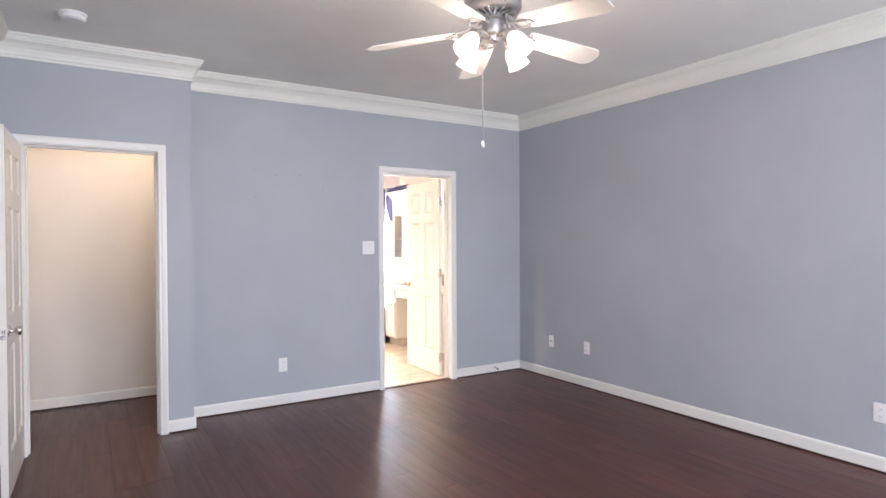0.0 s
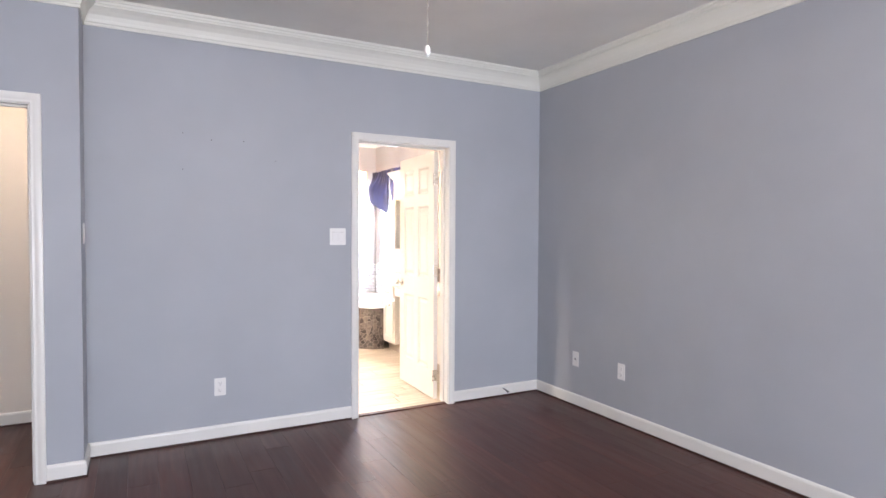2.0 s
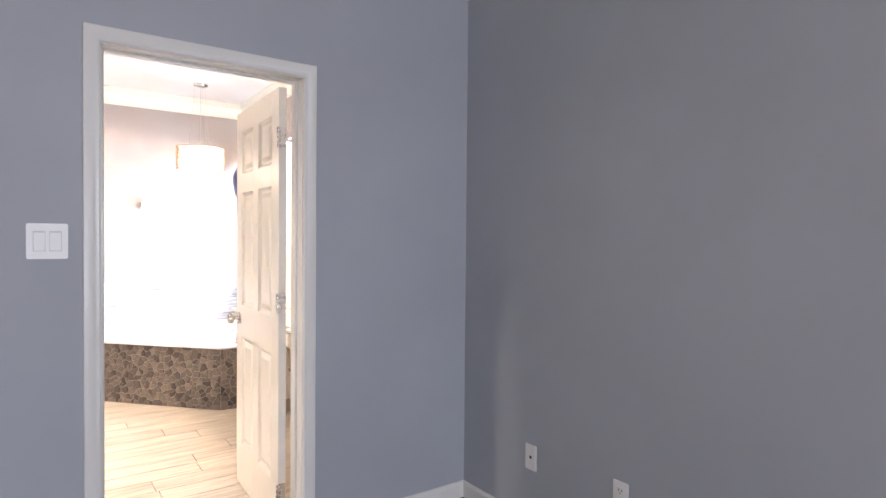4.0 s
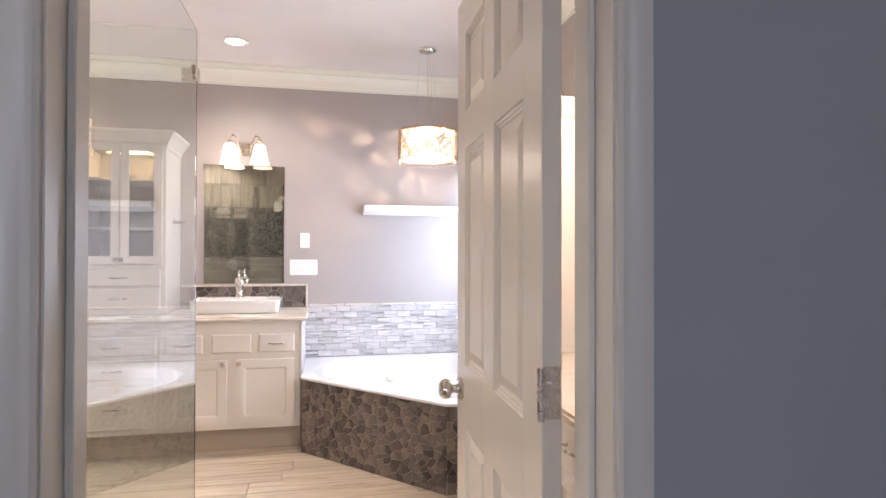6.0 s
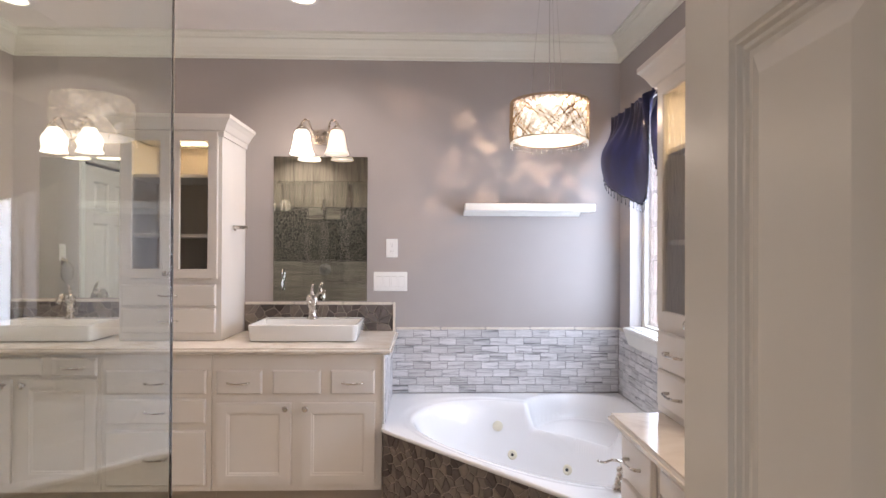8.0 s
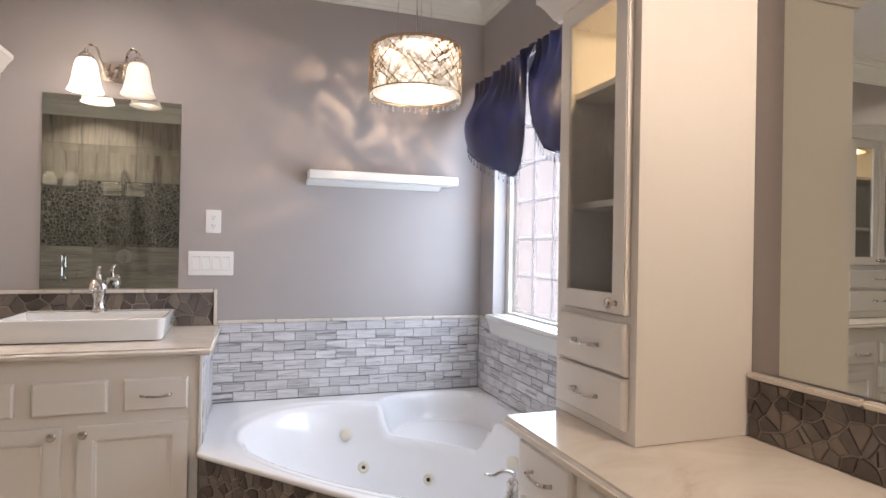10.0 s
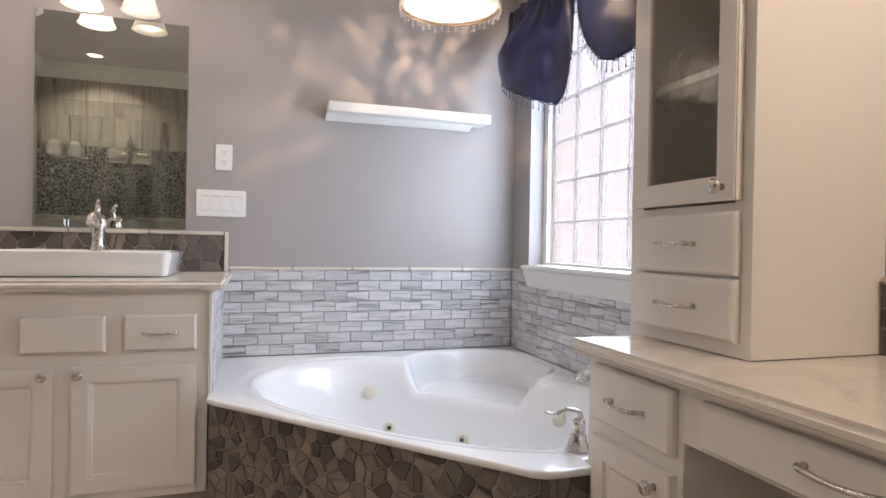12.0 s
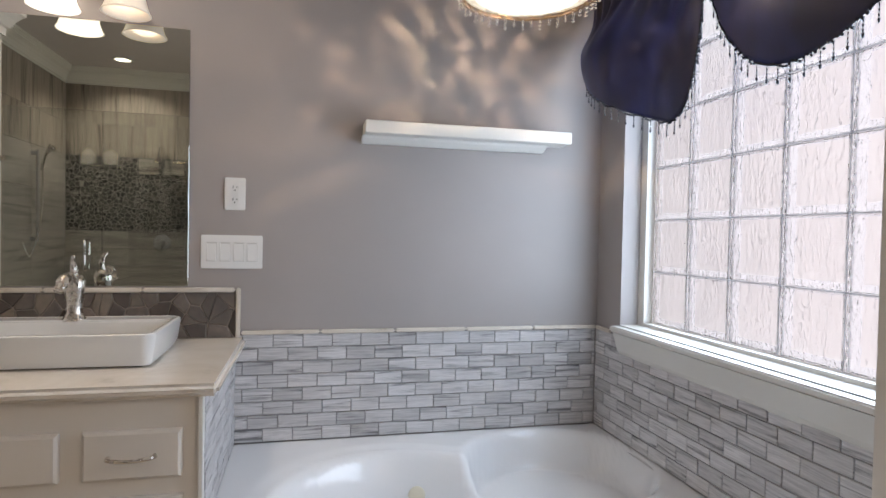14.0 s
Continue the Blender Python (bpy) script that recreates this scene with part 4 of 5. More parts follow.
l_.new(ramp(n_, l_, dapple_holes, [(0.43, (0.97,) * 3), (0.55, (0.04,) * 3)]), mx.inputs[0])
l_.new(tr.outputs[0], mx.inputs[1])
l_.new(em.outputs[0], mx.inputs[2])
l_.new(mx.outputs[0], n_["Material Output"].inputs["Surface"])
part("inner_shade", lathe([(0.186, PZ0 + 0.006), (0.186, PZ1 - 0.006), (0.185, PZ1 - 0.006), (0.185, PZ0 + 0.006)], 48, (px, py_, 0)), SHEER, pendant, "glowing liner, holed to throw dapples on the wall")
# unseen plate, added to stop the bulb lighting the ceiling
part("ceiling_light_block", lathe([(0.0, PZ1 - 0.012), (0.178, PZ1 - 0.012), (0.178, PZ1 - 0.016), (0.0, PZ1 - 0.016)], 36, (px, py_, 0)), FAN_BLADE, pendant, "unseen white plate added to keep light off the ceiling")
# added glowing cylinder, so the holes of the liner don't show dark
inner = part("glow_filler", lathe([(0.07, PZ0 + 0.01), (0.075, PZ0 + 0.02), (0.075, PZ1 - 0.03), (0.07, PZ1 - 0.02)], 28, (px, py_, 0)), DRUM_ON, pendant, "glowing cylinder added to brighten the liner's holes", None, True)
inner.visible_shadow = False
part("diffuser", lathe([(0.0, PZ0 - 0.004), (0.155, PZ0 - 0.002), (0.16, PZ0 + 0.004), (0.0, PZ0 + 0.004)], 36, (px, py_, 0)), DRUM_ON, pendant, "frosted glass diffuser disc")
bm = bmesh.new()
for k in range(44):
    a = 2 * math.pi * k / 44
    for j in range(2 + k % 2):
        mm = Matrix.Translation((px + (PR - 0.006) * math.cos(a), py_ + (PR - 0.006) * math.sin(a), PZ0 - 0.008 - 0.011 * j)) @ Matrix.Diagonal((1, 1, 1.2, 1))
        bmesh.ops.create_icosphere(bm, subdivisions=1, radius=0.0055, matrix=mm)
fringe = part("crystal_fringe", bm, CRYSTAL, pendant, "small hanging clear crystals")
fringe.visible_shadow = False
tagged(fringe, kind="stuff")
point_lamp("pendant_bulb", (px, py_, PZ0 + 0.13), W_PENDANT, (1.0, 0.74, 0.52), 0.0105)

vent = thing("ceiling_vent", (-1.48, 2.2, CE), "white slatted ceiling air vent", "vent")
bm = box((-1.64, 2.10, CE - 0.008), (-1.32, 2.12, CE - 0.001))
box((-1.64, 2.28, CE - 0.008), (-1.32, 2.30, CE - 0.001), bm=bm)
box((-1.64, 2.12, CE - 0.008), (-1.62, 2.28, CE - 0.001), bm=bm)
box((-1.34, 2.12, CE - 0.008), (-1.32, 2.28, CE - 0.001), bm=bm)
part("frame", bm, PLASTIC, vent)
part("backing", box((-1.62, 2.12, CE - 0.003), (-1.34, 2.28, CE - 0.001)), SLOT, vent)
for k in range(8):
    y = 2.13 + 0.02 * k
    part("slat", box((-1.62, y, CE - 0.008), (-1.34, y + 0.012, CE - 0.004)), PLASTIC, vent)


# ---- electrical plates, on the plane y = 0 of m, facing -y ----
def slots(x, z, parent, m):
    bm = box((x - 0.0075, -0.0085, z - 0.002), (x - 0.0055, -0.0073, z + 0.007))
    box((x + 0.0055, -0.0085, z - 0.001), (x + 0.0075, -0.0073, z + 0.006), bm=bm)
    box((x - 0.002, -0.0085, z - 0.011), (x + 0.002, -0.0073, z - 0.007), bm=bm)
    part("slots", bm, SLOT, parent, "", m)


def outlet(x, z, m, label="white duplex outlet plate on the wall", blank=False):
    ob = thing("outlet", m @ Vector((x, 0, z)), label, "outlet", "wall outlets")
    plate = part("plate", box((x - 0.036, -0.006, z - 0.058), (x + 0.036, -0.0005, z + 0.058), 0.003, 2), PLASTIC, ob, "", m)
    if blank:
        part("jack", box((x - 0.006, -0.009, z - 0.006), (x + 0.006, -0.005, z + 0.006), 0.001), SLOT, ob, "", m)
    else:
        for dz in (-0.022, 0.022):
            r = part("receptacle", box((x - 0.016, -0.0075, z + dz - 0.016), (x + 0.016, -0.005, z + dz + 0.016), 0.004, 2), PLASTIC, plate, "", m)
            slots(x, z + dz, ob, m)
    return ob


def switches(x, z, m, count, label):
    ob = thing("light_switch", m @ Vector((x, 0, z)), label, "light switch", "light switches")
    w = 0.036 + 0.023 * (count - 1)
    part("plate", box((x - w, -0.006, z - 0.06), (x + w, -0.0005, z + 0.06), 0.003, 2), PLASTIC, ob, "", m)
    for k in range(count):
        cx = x + (k - (count - 1) / 2) * 0.046
        bm = box((cx - 0.0165, -0.0095, z - 0.033), (cx + 0.0165, -0.005, z + 0.033), 0.0015)
        bm.verts.ensure_lookup_table()
        for v in bm.verts:
            if v.co.y < -0.008 and v.co.z > z:
                v.co.y += 0.003
        # darker rim painted as the shadow gap round the rocker
        part("shadow_gap", box((cx - 0.0176, -0.0066, z - 0.0341), (cx + 0.0176, -0.005, z + 0.0341)), SEAM, ob, "", m)
        part("rocker", bm, PLASTIC, ob, "", m)
    return ob


BATH_FAR, BED_N, BED_E = turned(0, FAR, 0, 0), turned(0, 0, 0, 0), turned(0, 0, 0, -90)
outlet(-1.436, 1.398, BATH_FAR)
switches(-1.444, 1.19, BATH_FAR, 4, "white four-rocker switch plate on the bathroom wall")
outlet(-2.585, 0.345, BED_N)
switches(-1.787, 1.332, BED_N, 2, "white two-rocker switch plate beside the doorway")
outlet(0.498, 0.372, BED_E, "white wall plate with a small jack", True)
outlet(0.985, 0.375, BED_E, "white duplex outlet plate on the bedroom wall")
outlet(3.345, 0.352, BED_E, "white duplex outlet plate low on the long wall")
switches(0.0, 1.35, turned(-3.33, -0.15, 0, 90), 1, "white single switch plate on the short return wall")
switches(-3.33, 1.36, turned(-3.77, 0, 0, 90) @ Matrix.Translation((6.66, 0, 0)), 1, "white single switch plate by the closet door")

for x, z in ((-2.798, 1.985), (-2.63, 1.953), (-2.431, 1.959), (-2.224, 1.841), (-2.80, 1.757)):
    ob = part("nail", lathe([(0.0, 0.0), (0.0045, 0.0), (0.0045, 0.003), (0.0018, 0.004), (0.0018, 0.012), (0.0, 0.012)], 8, (x, -0.012, z), Matrix.Rotation(radians(-90), 4, "X")), NAIL)
    tagged(ob, "small grey picture nail stuck in the wall", "nail", "picture nails")

# door stop on the skirting board near the corner
stop = thing("door_stop", (-0.36, -0.013, 0.06), "small dark spring door stop on the baseboard", "door stop")
part("spring", tube(smooth_line([(-0.36, -0.013, 0.062), (-0.36, -0.04, 0.060), (-0.36, -0.075, 0.052)], 4), 0.005, 8), NAIL, stop)
part("tip", lathe([(0, 0), (0.008, 0.0), (0.008, 0.012), (0, 0.013)], 10, (-0.36, -0.074, 0.052), Matrix.Rotation(radians(90), 4, "X")), SLOT, stop)

alarm = thing("smoke_alarm", (-4.05, -0.87, CE), "round white smoke alarm on the ceiling", "smoke alarm")
part("base", lathe([(0, 0), (0.075, 0), (0.075, -0.012), (0, -0.012)], 28, (-4.05, -0.87, CE)), PLASTIC, alarm, "", None, "sharp")
part("cover", lathe([(0.068, -0.012), (0.066, -0.03), (0.055, -0.04), (0, -0.042)], 28, (-4.05, -0.87, CE)), PLASTIC, alarm, "", None, "sharp")

ring_ = thing("towel_ring", (-3.77, 3.33, 1.28), "brushed nickel towel ring beside the far mirror", "towel ring")
part("mount", lathe([(0, 0), (0.026, 0), (0.026, 0.008), (0.012, 0.014), (0.012, 0.04), (0, 0.042)], 16, (-3.768, 3.33, 1.30), Matrix.Rotation(radians(90), 4, "Y")), NICKEL, ring_, "", None, True)
part("ring", tube([(-3.735, 3.33 + 0.07 * math.sin(2 * math.pi * k / 32), 1.225 + 0.07 * math.cos(2 * math.pi * k / 32)) for k in range(33)], 0.004, 8), NICKEL, ring_, "", None, True)

# ---- hall ceiling lamp, beyond the doorway ----
hall = thing("hall_lamp", (-3.62, 0.02, CE), "round lit ceiling lamp in the hall", "ceiling lamp")
part("base", lathe([(0, 0), (0.12, 0), (0.12, -0.02), (0, -0.02)], 28, (-3.62, 0.02, CE)), NICKEL, hall)
part("bowl", lathe([(0.11, -0.021), (0.10, -0.05), (0.08, -0.075), (0, -0.085)], 28, (-3.62, 0.02, CE)), SHADE_ON, hall, "", None, True)
point_lamp("hall_bulb", (-3.62, 0.02, CE - 0.14), W_HALL, (1.0, 0.87, 0.73), 0.08)

# ---- ceiling fan ----
FX, FY = -2.36, -2.685
fan = thing("ceiling_fan", (FX, FY, CE), "pewter ceiling fan with five white blades and lit glass shades", "ceiling fan")
part("canopy", lathe([(0, 0), (0.07, 0), (0.068, -0.02), (0.045, -0.05), (0.02, -0.058), (0, -0.058)], 28, (FX, FY, CE)), PEWTER, fan, "", None, True)
part("down_rod", tube([(FX, FY, CE - 0.05), (FX, FY, 2.56)], 0.012, 12), PEWTER, fan)
part("motor_housing", lathe([(0, 2.575), (0.03, 2.575), (0.05, 2.565), (0.115, 2.545), (0.135, 2.52), (0.135, 2.475), (0.12, 2.455), (0.10, 2.448), (0.0, 2.446)], 36, (FX, FY, 0)), PEWTER, fan, "", None, "sharp")
for k in range(24):
    a = 2 * math.pi * k / 24
    fin = Matrix.Translation((FX, FY, 2.442)) @ Matrix.Rotation(a, 4, "Z")
    bm = box((0.055, -0.004, -0.008), (0.115, 0.004, 0.006), 0.001)
    part("cooling_fin", bm, PEWTER, fan, "", fin)
part("switch_housing", lathe([(0, 2.442), (0.055, 2.442), (0.057, 2.42), (0.05, 2.415), (0.052, 2.365), (0.045, 2.352), (0.035, 2.345), (0.03, 2.322), (0.012, 2.314), (0, 2.312)], 28, (FX, FY, 0)), PEWTER, fan, "", None, "sharp")
for k in range(5):
    mb = Matrix.Translation((FX, FY, 2.385)) @ Matrix.Rotation(radians(66 + 72 * k), 4, "Z") @ Matrix.Rotation(radians(5.5), 4, "Y")
    bm = bmesh.new()
    for s in (-1, 1):
        tube(smooth_line([(0.085, s * 0.012, 0.045), (0.12, s * 0.03, 0.0), (0.17, s * 0.042, -0.010), (0.205, s * 0.02, -0.006), (0.19, s * 0.004, -0.008)], 5), 0.006, 8, bm)
    box((0.17, -0.018, -0.008), (0.235, 0.018, -0.003), 0.002, bm=bm)
    part("blade_arm", bm, PEWTER, fan, "scrolled pewter blade arm", mb)
    outline = [(0.19, -0.045), (0.21, -0.056), (0.40, -0.066), (0.575, -0.070), (0.590, -0.062), (0.612, -0.035), (0.614, 0.035), (0.592, 0.062), (0.575, 0.070), (0.40, 0.066), (0.21, 0.056), (0.19, 0.045)]
    part("blade", prism(outline, -0.0035, 0.0035, 0.0015), FAN_BLADE, fan, "white painted fan blade", mb @ Matrix.Rotation(radians(-12), 4, "X"))
for k in range(4):
    a = radians(9 + 90 * k)
    c, s = math.cos(a), math.sin(a)
    pts = smooth_line([(FX + 0.03 * c, FY + 0.03 * s, 2.345), (FX + 0.08 * c, FY + 0.08 * s, 2.355), (FX + 0.118 * c, FY + 0.118 * s, 2.33)], 5)
    part("lamp_arm", tube(pts, 0.009, 10), PEWTER, fan, "", None, True)
    mm = Matrix.Translation((FX + 0.115 * c, FY + 0.115 * s, 2.332)) @ Matrix.Rotation(a, 4, "Z") @ Matrix.Rotation(radians(-38), 4, "Y")
    part("socket", lathe([(0, 0.012), (0.022, 0.012), (0.026, -0.02), (0.0, -0.02)], 16), PEWTER, fan, "", mm, "sharp")
    prof = [(0.024, -0.012), (0.036, -0.028), (0.044, -0.055), (0.046, -0.080), (0.050, -0.100), (0.056, -0.114), (0.053, -0.114), (0.042, -0.080), (0.034, -0.030), (0.022, -0.014)]
    sh = part("shade", lathe(prof, 24), SHADE_ON, fan, "frosted tulip glass shade, lit", mm, True)
    sh.visible_shadow = False
    b = part("bulb", lathe([(0, -0.02), (0.014, -0.03), (0.026, -0.07), (0.022, -0.095), (0, -0.105)], 14), LENS_ON, fan, "", mm, True)
    b.visible_shadow = False
    point_lamp("fan_bulb", mm @ Vector((0, 0, -0.09)), W_FAN, WARM, 0.04)
bm = tube([(FX - 0.01, FY + 0.07, 2.33), (FX - 0.01, FY + 0.07, 1.865)], 0.0016, 6)
part("pull_chain", bm, NICKEL, fan)
part("chain_pull", lathe([(0, 0.0), (0.006, 0.004), (0.008, 0.016), (0.006, 0.028), (0, 0.032)], 12, (FX - 0.01, FY + 0.07, 1.835)), PLASTIC, fan, "", None, True)

# ---- bedroom windows behind the walk ----
for k, x0 in enumerate((-4.3, -2.1)):
    w = tagged(new("window_%d" % (k + 2)), "white double-hung bedroom window", "window", kind="structure")
    bm = box((x0, -7.09, 0.75), (x0 + 0.05, -7.03, 2.15))
    box((x0 + 1.75, -7.09, 0.75), (x0 + 1.8, -7.03, 2.15), bm=bm)
    for z in (0.75, 1.42, 2.10):
        box((x0 + 0.05, -7.09, z), (x0 + 1.75, -7.03, z + 0.05), bm=bm)
    part("window_frame", bm, TRIM, w)
    part("window_sill", box((x0 - 0.05, -7.0, 0.72), (x0 + 1.85, -6.95, 0.749), 0.004), TRIM, w)

# ---- corner tub ----
tub = thing("corner_tub", (-0.6, 3.1, 0), "white acrylic corner whirlpool tub with a moulded seat", "bathtub")
TZ = 0.494
RIM = [(-0.003, 2.292), (-0.003, FAR - 0.003), (-1.438, FAR - 0.003), (-1.438, 3.105), (-1.418, 3.075), (-0.668, 2.258), (-0.640, 2.242), (-0.610, 2.238), (-0.512, 2.238), (-0.512, 2.292)]
TC, TU, TV = Vector((-0.67, 3.03)), Vector((0.674, -0.738)), Vector((0.738, 0.674))


def ease(t):
    t = min(1.0, max(0.0, t))
    return t * t * (3 - 2 * t)


def tub_z(x, y):
    """Height of the shell: deck, deep soaking well, moulded corner seat."""
    d = Vector((x, y)) - TC
    u, v = d.dot(TU) / 0.74, d.dot(TV) / 0.46
    r = (abs(u) ** 2.4 + abs(v) ** 2.4) ** (1 / 2.4)
    well = 0.405 * ease((1.0 - r) / 0.30)
    s = (Vector((x, y)) - Vector((-0.33, 3.46))).length / 0.34
    seat = 0.135 * ease((1.0 - s) / 0.22)
    lip = 0.006 * ease((1.08 - r) / 0.06) if s > 1 else 0.0
    return TZ - max(well, seat, lip)


def ray_to_rim(a):
    c, s = math.cos(a), math.sin(a)
    best = 9.0
    for (x0, y0), (x1, y1) in zip(RIM, RIM[1:] + RIM[:1]):
        ex, ey = x1 - x0, y1 - y0
        den = c * ey - s * ex
        if abs(den) > 1e-9:
            t = ((x0 - TC.x) * ey - (y0 - TC.y) * ex) / den
            q = ((x0 - TC.x) * s - (y0 - TC.y) * c) / den
            if t > 0 and -1e-6 <= q <= 1 + 1e-6:
                best = min(best, t)
    return best


angles = sorted([2 * math.pi * k / 168 for k in range(168)] + [math.atan2(y - TC.y, x - TC.x) % (2 * math.pi) for x, y in RIM])
bm = bmesh.new()
centre = bm.verts.new((TC.x, TC.y, tub_z(TC.x, TC.y)))
last, RINGS = None, 64
grid = []
for k in range(1, RINGS + 1):
    ring = []
    for a in angles:
        t = ray_to_rim(a) * k / RINGS
        x, y = TC.x + t * math.cos(a), TC.y + t * math.sin(a)
        ring.append(bm.verts.new((x, y, tub_z(x, y))))
    grid.append(ring)
q = len(angles)
for k in range(q):
    bm.faces.new((centre, grid[0][k], grid[0][(k + 1) % q]))
for a, b in zip(grid, grid[1:]):
    for k in range(q):
        bm.faces.new((a[k], b[k], b[(k + 1) % q], a[(k + 1) % q]))
edge = grid[-1]
for dz, shrink in ((-0.004, 0.003), (-0.016, 0.003), (-0.018, -0.02)):
    nxt = []
    for v, a in zip(grid[-1], angles):
        t = ray_to_rim(a) + shrink
        nxt.append(bm.verts.new((min(TC.x + t * math.cos(a), -0.001), min(TC.y + t * math.sin(a), FAR - 0.001), TZ + dz)))
    for k in range(q):
        bm.faces.new((edge[k], nxt[k], nxt[(k + 1) % q], edge[(k + 1) % q]))
    edge = nxt
part("shell", bm, ACRYLIC, tub, "", None, True)


def on_shell(a, z):
    """The point of the well's wall in direction a at height z, and the way it faces."""
    prev = TC.copy()
    for k in range(1, 200):
        p = TC + Vector((math.cos(a), math.sin(a))) * (0.005 * k)
        if tub_z(p.x, p.y) > z:
            break
        prev = p
    e = 0.004
    nrm = Vector((tub_z(prev.x - e, prev.y) - tub_z(prev.x + e, prev.y), tub_z(prev.x, prev.y - e) - tub_z(prev.x, prev.y + e), 2 * e)).normalized()
    return Vector((prev.x, prev.y, tub_z(prev.x, prev.y))), nrm


for tx, ty, z in ((-0.725, 3.60, 0.215), (-0.415, 3.375, 0.20)):
    p, nrm = on_shell(math.atan2(ty - TC.y, tx - TC.x), z)
    mm = Matrix.Translation(p) @ nrm.to_track_quat("Z", "Y").to_matrix().to_4x4()
    jet = part("jet", lathe([(0, 0.002), (0.026, 0.002), (0.028, 0.007), (0.020, 0.012), (0.012, 0.009), (0.0, 0.009)], 20), CREAM, tub, "cream whirlpool jet", mm, "sharp")
    part("nozzle", lathe([(0, 0.009), (0.009, 0.009), (0.008, 0.014), (0.0, 0.014)], 14), SLOT, jet, "", mm)
for tx, ty, z in ((-0.80, 3.62, 0.36), (-0.17, 3.02, 0.36)):
    p, nrm = on_shell(math.atan2(ty - TC.y, tx - TC.x), z)
    mm = Matrix.Translation(p) @ nrm.to_track_quat("Z", "Y").to_matrix().to_4x4()
    part("suction_cap", lathe([(0, 0.002), (0.030, 0.002), (0.030, 0.008), (0.022, 0.013), (0.0, 0.014)], 18), CREAM, tub, "cream round suction cover", mm, "sharp")

lever = thing("tub_faucet", (-0.545, 2.335, TZ), "brushed nickel tub handle with a curved lever", "faucet")
hx, hy = -0.488, 2.352
part("base", lathe([(0, 0), (0.032, 0), (0.032, 0.006), (0.027, 0.012), (0.021, 0.04), (0.016, 0.064), (0.018, 0.070), (0.013, 0.080), (0, 0.083)], 24, (hx, hy, TZ + 0.001)), NICKEL, lever, "", None, True)
pts = smooth_line([(hx + 0.004, hy, TZ + 0.078), (hx, hy, TZ + 0.100), (hx - 0.03, hy + 0.012, TZ + 0.105), (hx - 0.055, hy + 0.022, TZ + 0.092), (hx - 0.082, hy + 0.032, TZ + 0.096)], 6)
part("lever", tube(pts, [0.012 - 0.006 * k / (len(pts) - 1) for k in range(len(pts))], 10, None, 0.6), NICKEL, lever, "", None, True)
spout = thing("tub_spout", (-0.10, 2.56, TZ), "brushed nickel arched roman tub spout", "faucet")
part("base", lathe([(0, 0), (0.033, 0), (0.033, 0.006), (0.024, 0.02), (0, 0.02)], 24, (-0.10, 2.56, TZ + 0.001)), NICKEL, spout, "", None, True)
pts = smooth_line([(-0.10, 2.56, TZ + 0.015), (-0.11, 2.60, TZ + 0.09), (-0.15, 2.70, TZ + 0.125), (-0.19, 2.79, TZ + 0.10), (-0.205, 2.82, TZ + 0.06)], 7)
part("neck", tube(pts, [0.022 - 0.005 * k / (len(pts) - 1) for k in range(len(pts))], 14), NICKEL, spout, "", None, True)


# ---- stone mosaic laid piece by piece ----
def cells(w, h, size, seed):
    """Irregular straight-sided stones that fill a w by h panel."""
    r = random.Random(seed)
    nx, ny = max(1, round(w / size)), max(1, round(h / size))
    sites = []
    for i in range(nx):
        for j in range(ny):
            sites.append(((i + 0.5 + r.uniform(-0.62, 0.62)) * w / nx, (j + 0.5 + r.uniform(-0.62, 0.62)) * h / ny))
    sites = [(min(max(a, 0.1 * size), w - 0.1 * size), min(max(b, 0.1 * size), h - 0.1 * size)) for a, b in sites]
    weight = {q: (size * r.uniform(0.0, 0.42)) ** 2 for q in sites}     # uneven stones: some large, some slivers
    out = []
    for sx, sy in sites:
        poly = [(0, 0), (w, 0), (w, h), (0, h)]
        for ox, oy in sites:
            dx, dy = ox - sx, oy - sy
            if (dx or dy) and abs(dx) < 3.2 * size and abs(dy) < 3.2 * size:
                c = (ox * ox + oy * oy - sx * sx - sy * sy - weight[(ox, oy)] + weight[(sx, sy)]) / 2
                cut = []
                for (ax, ay), (bx, by) in zip(poly, poly[1:] + poly[:1]):
                    da, db = ax * dx + ay * dy - c, bx * dx + by * dy - c
                    if da <= 0:
                        cut.append((ax, ay))
                    if da * db < 0:
                        t = da / (da - db)
                        cut.append((ax + t * (bx - ax), ay + t * (by - ay)))
                poly = cut
        if len(poly) > 2:
            out.append(poly)
    return out


def stone_panel(parent, m, w, h, size, seed, gap=0.0022):
    """Stones on the plane y = 0 of m, x along, z up, proud towards -y."""
    r = random.Random(seed + 1)
    for poly in cells(w, h, size, seed):
        cx, cy = sum(p[0] for p in poly) / len(poly), sum(p[1] for p in poly) / len(poly)
        v, f, k = [], [], len(poly)
        proud = r.uniform(0.004, 0.0065)
        for inset, y in ((gap, 0.0), (gap, -proud + 0.002), (gap + 0.003, -proud)):
            for x, z in poly:
                d = math.hypot(x - cx, z - cy) or 1
                s = max(0.1, 1 - 1.25 * inset / d)
                v.append(((x - cx) * s, y, (z - cy) * s))
        f.append(tuple(range(2 * k, 3 * k)))
        for o in (0, k):
            f += [(o + i, o + (i + 1) % k, o + k + (i + 1) % k, o + k + i) for i in range(k)]
        me = bpy.data.meshes.new("stone")
        me.from_pydata(v, [], f)
        me.materials.append(STONE)
        ob = piece("stone", me, m @ Matrix.Translation((cx, 0, cy)), parent)
        if parent.type == "EMPTY":
            ob.matrix_parent_inverse = parent.matrix_basis.inverted()


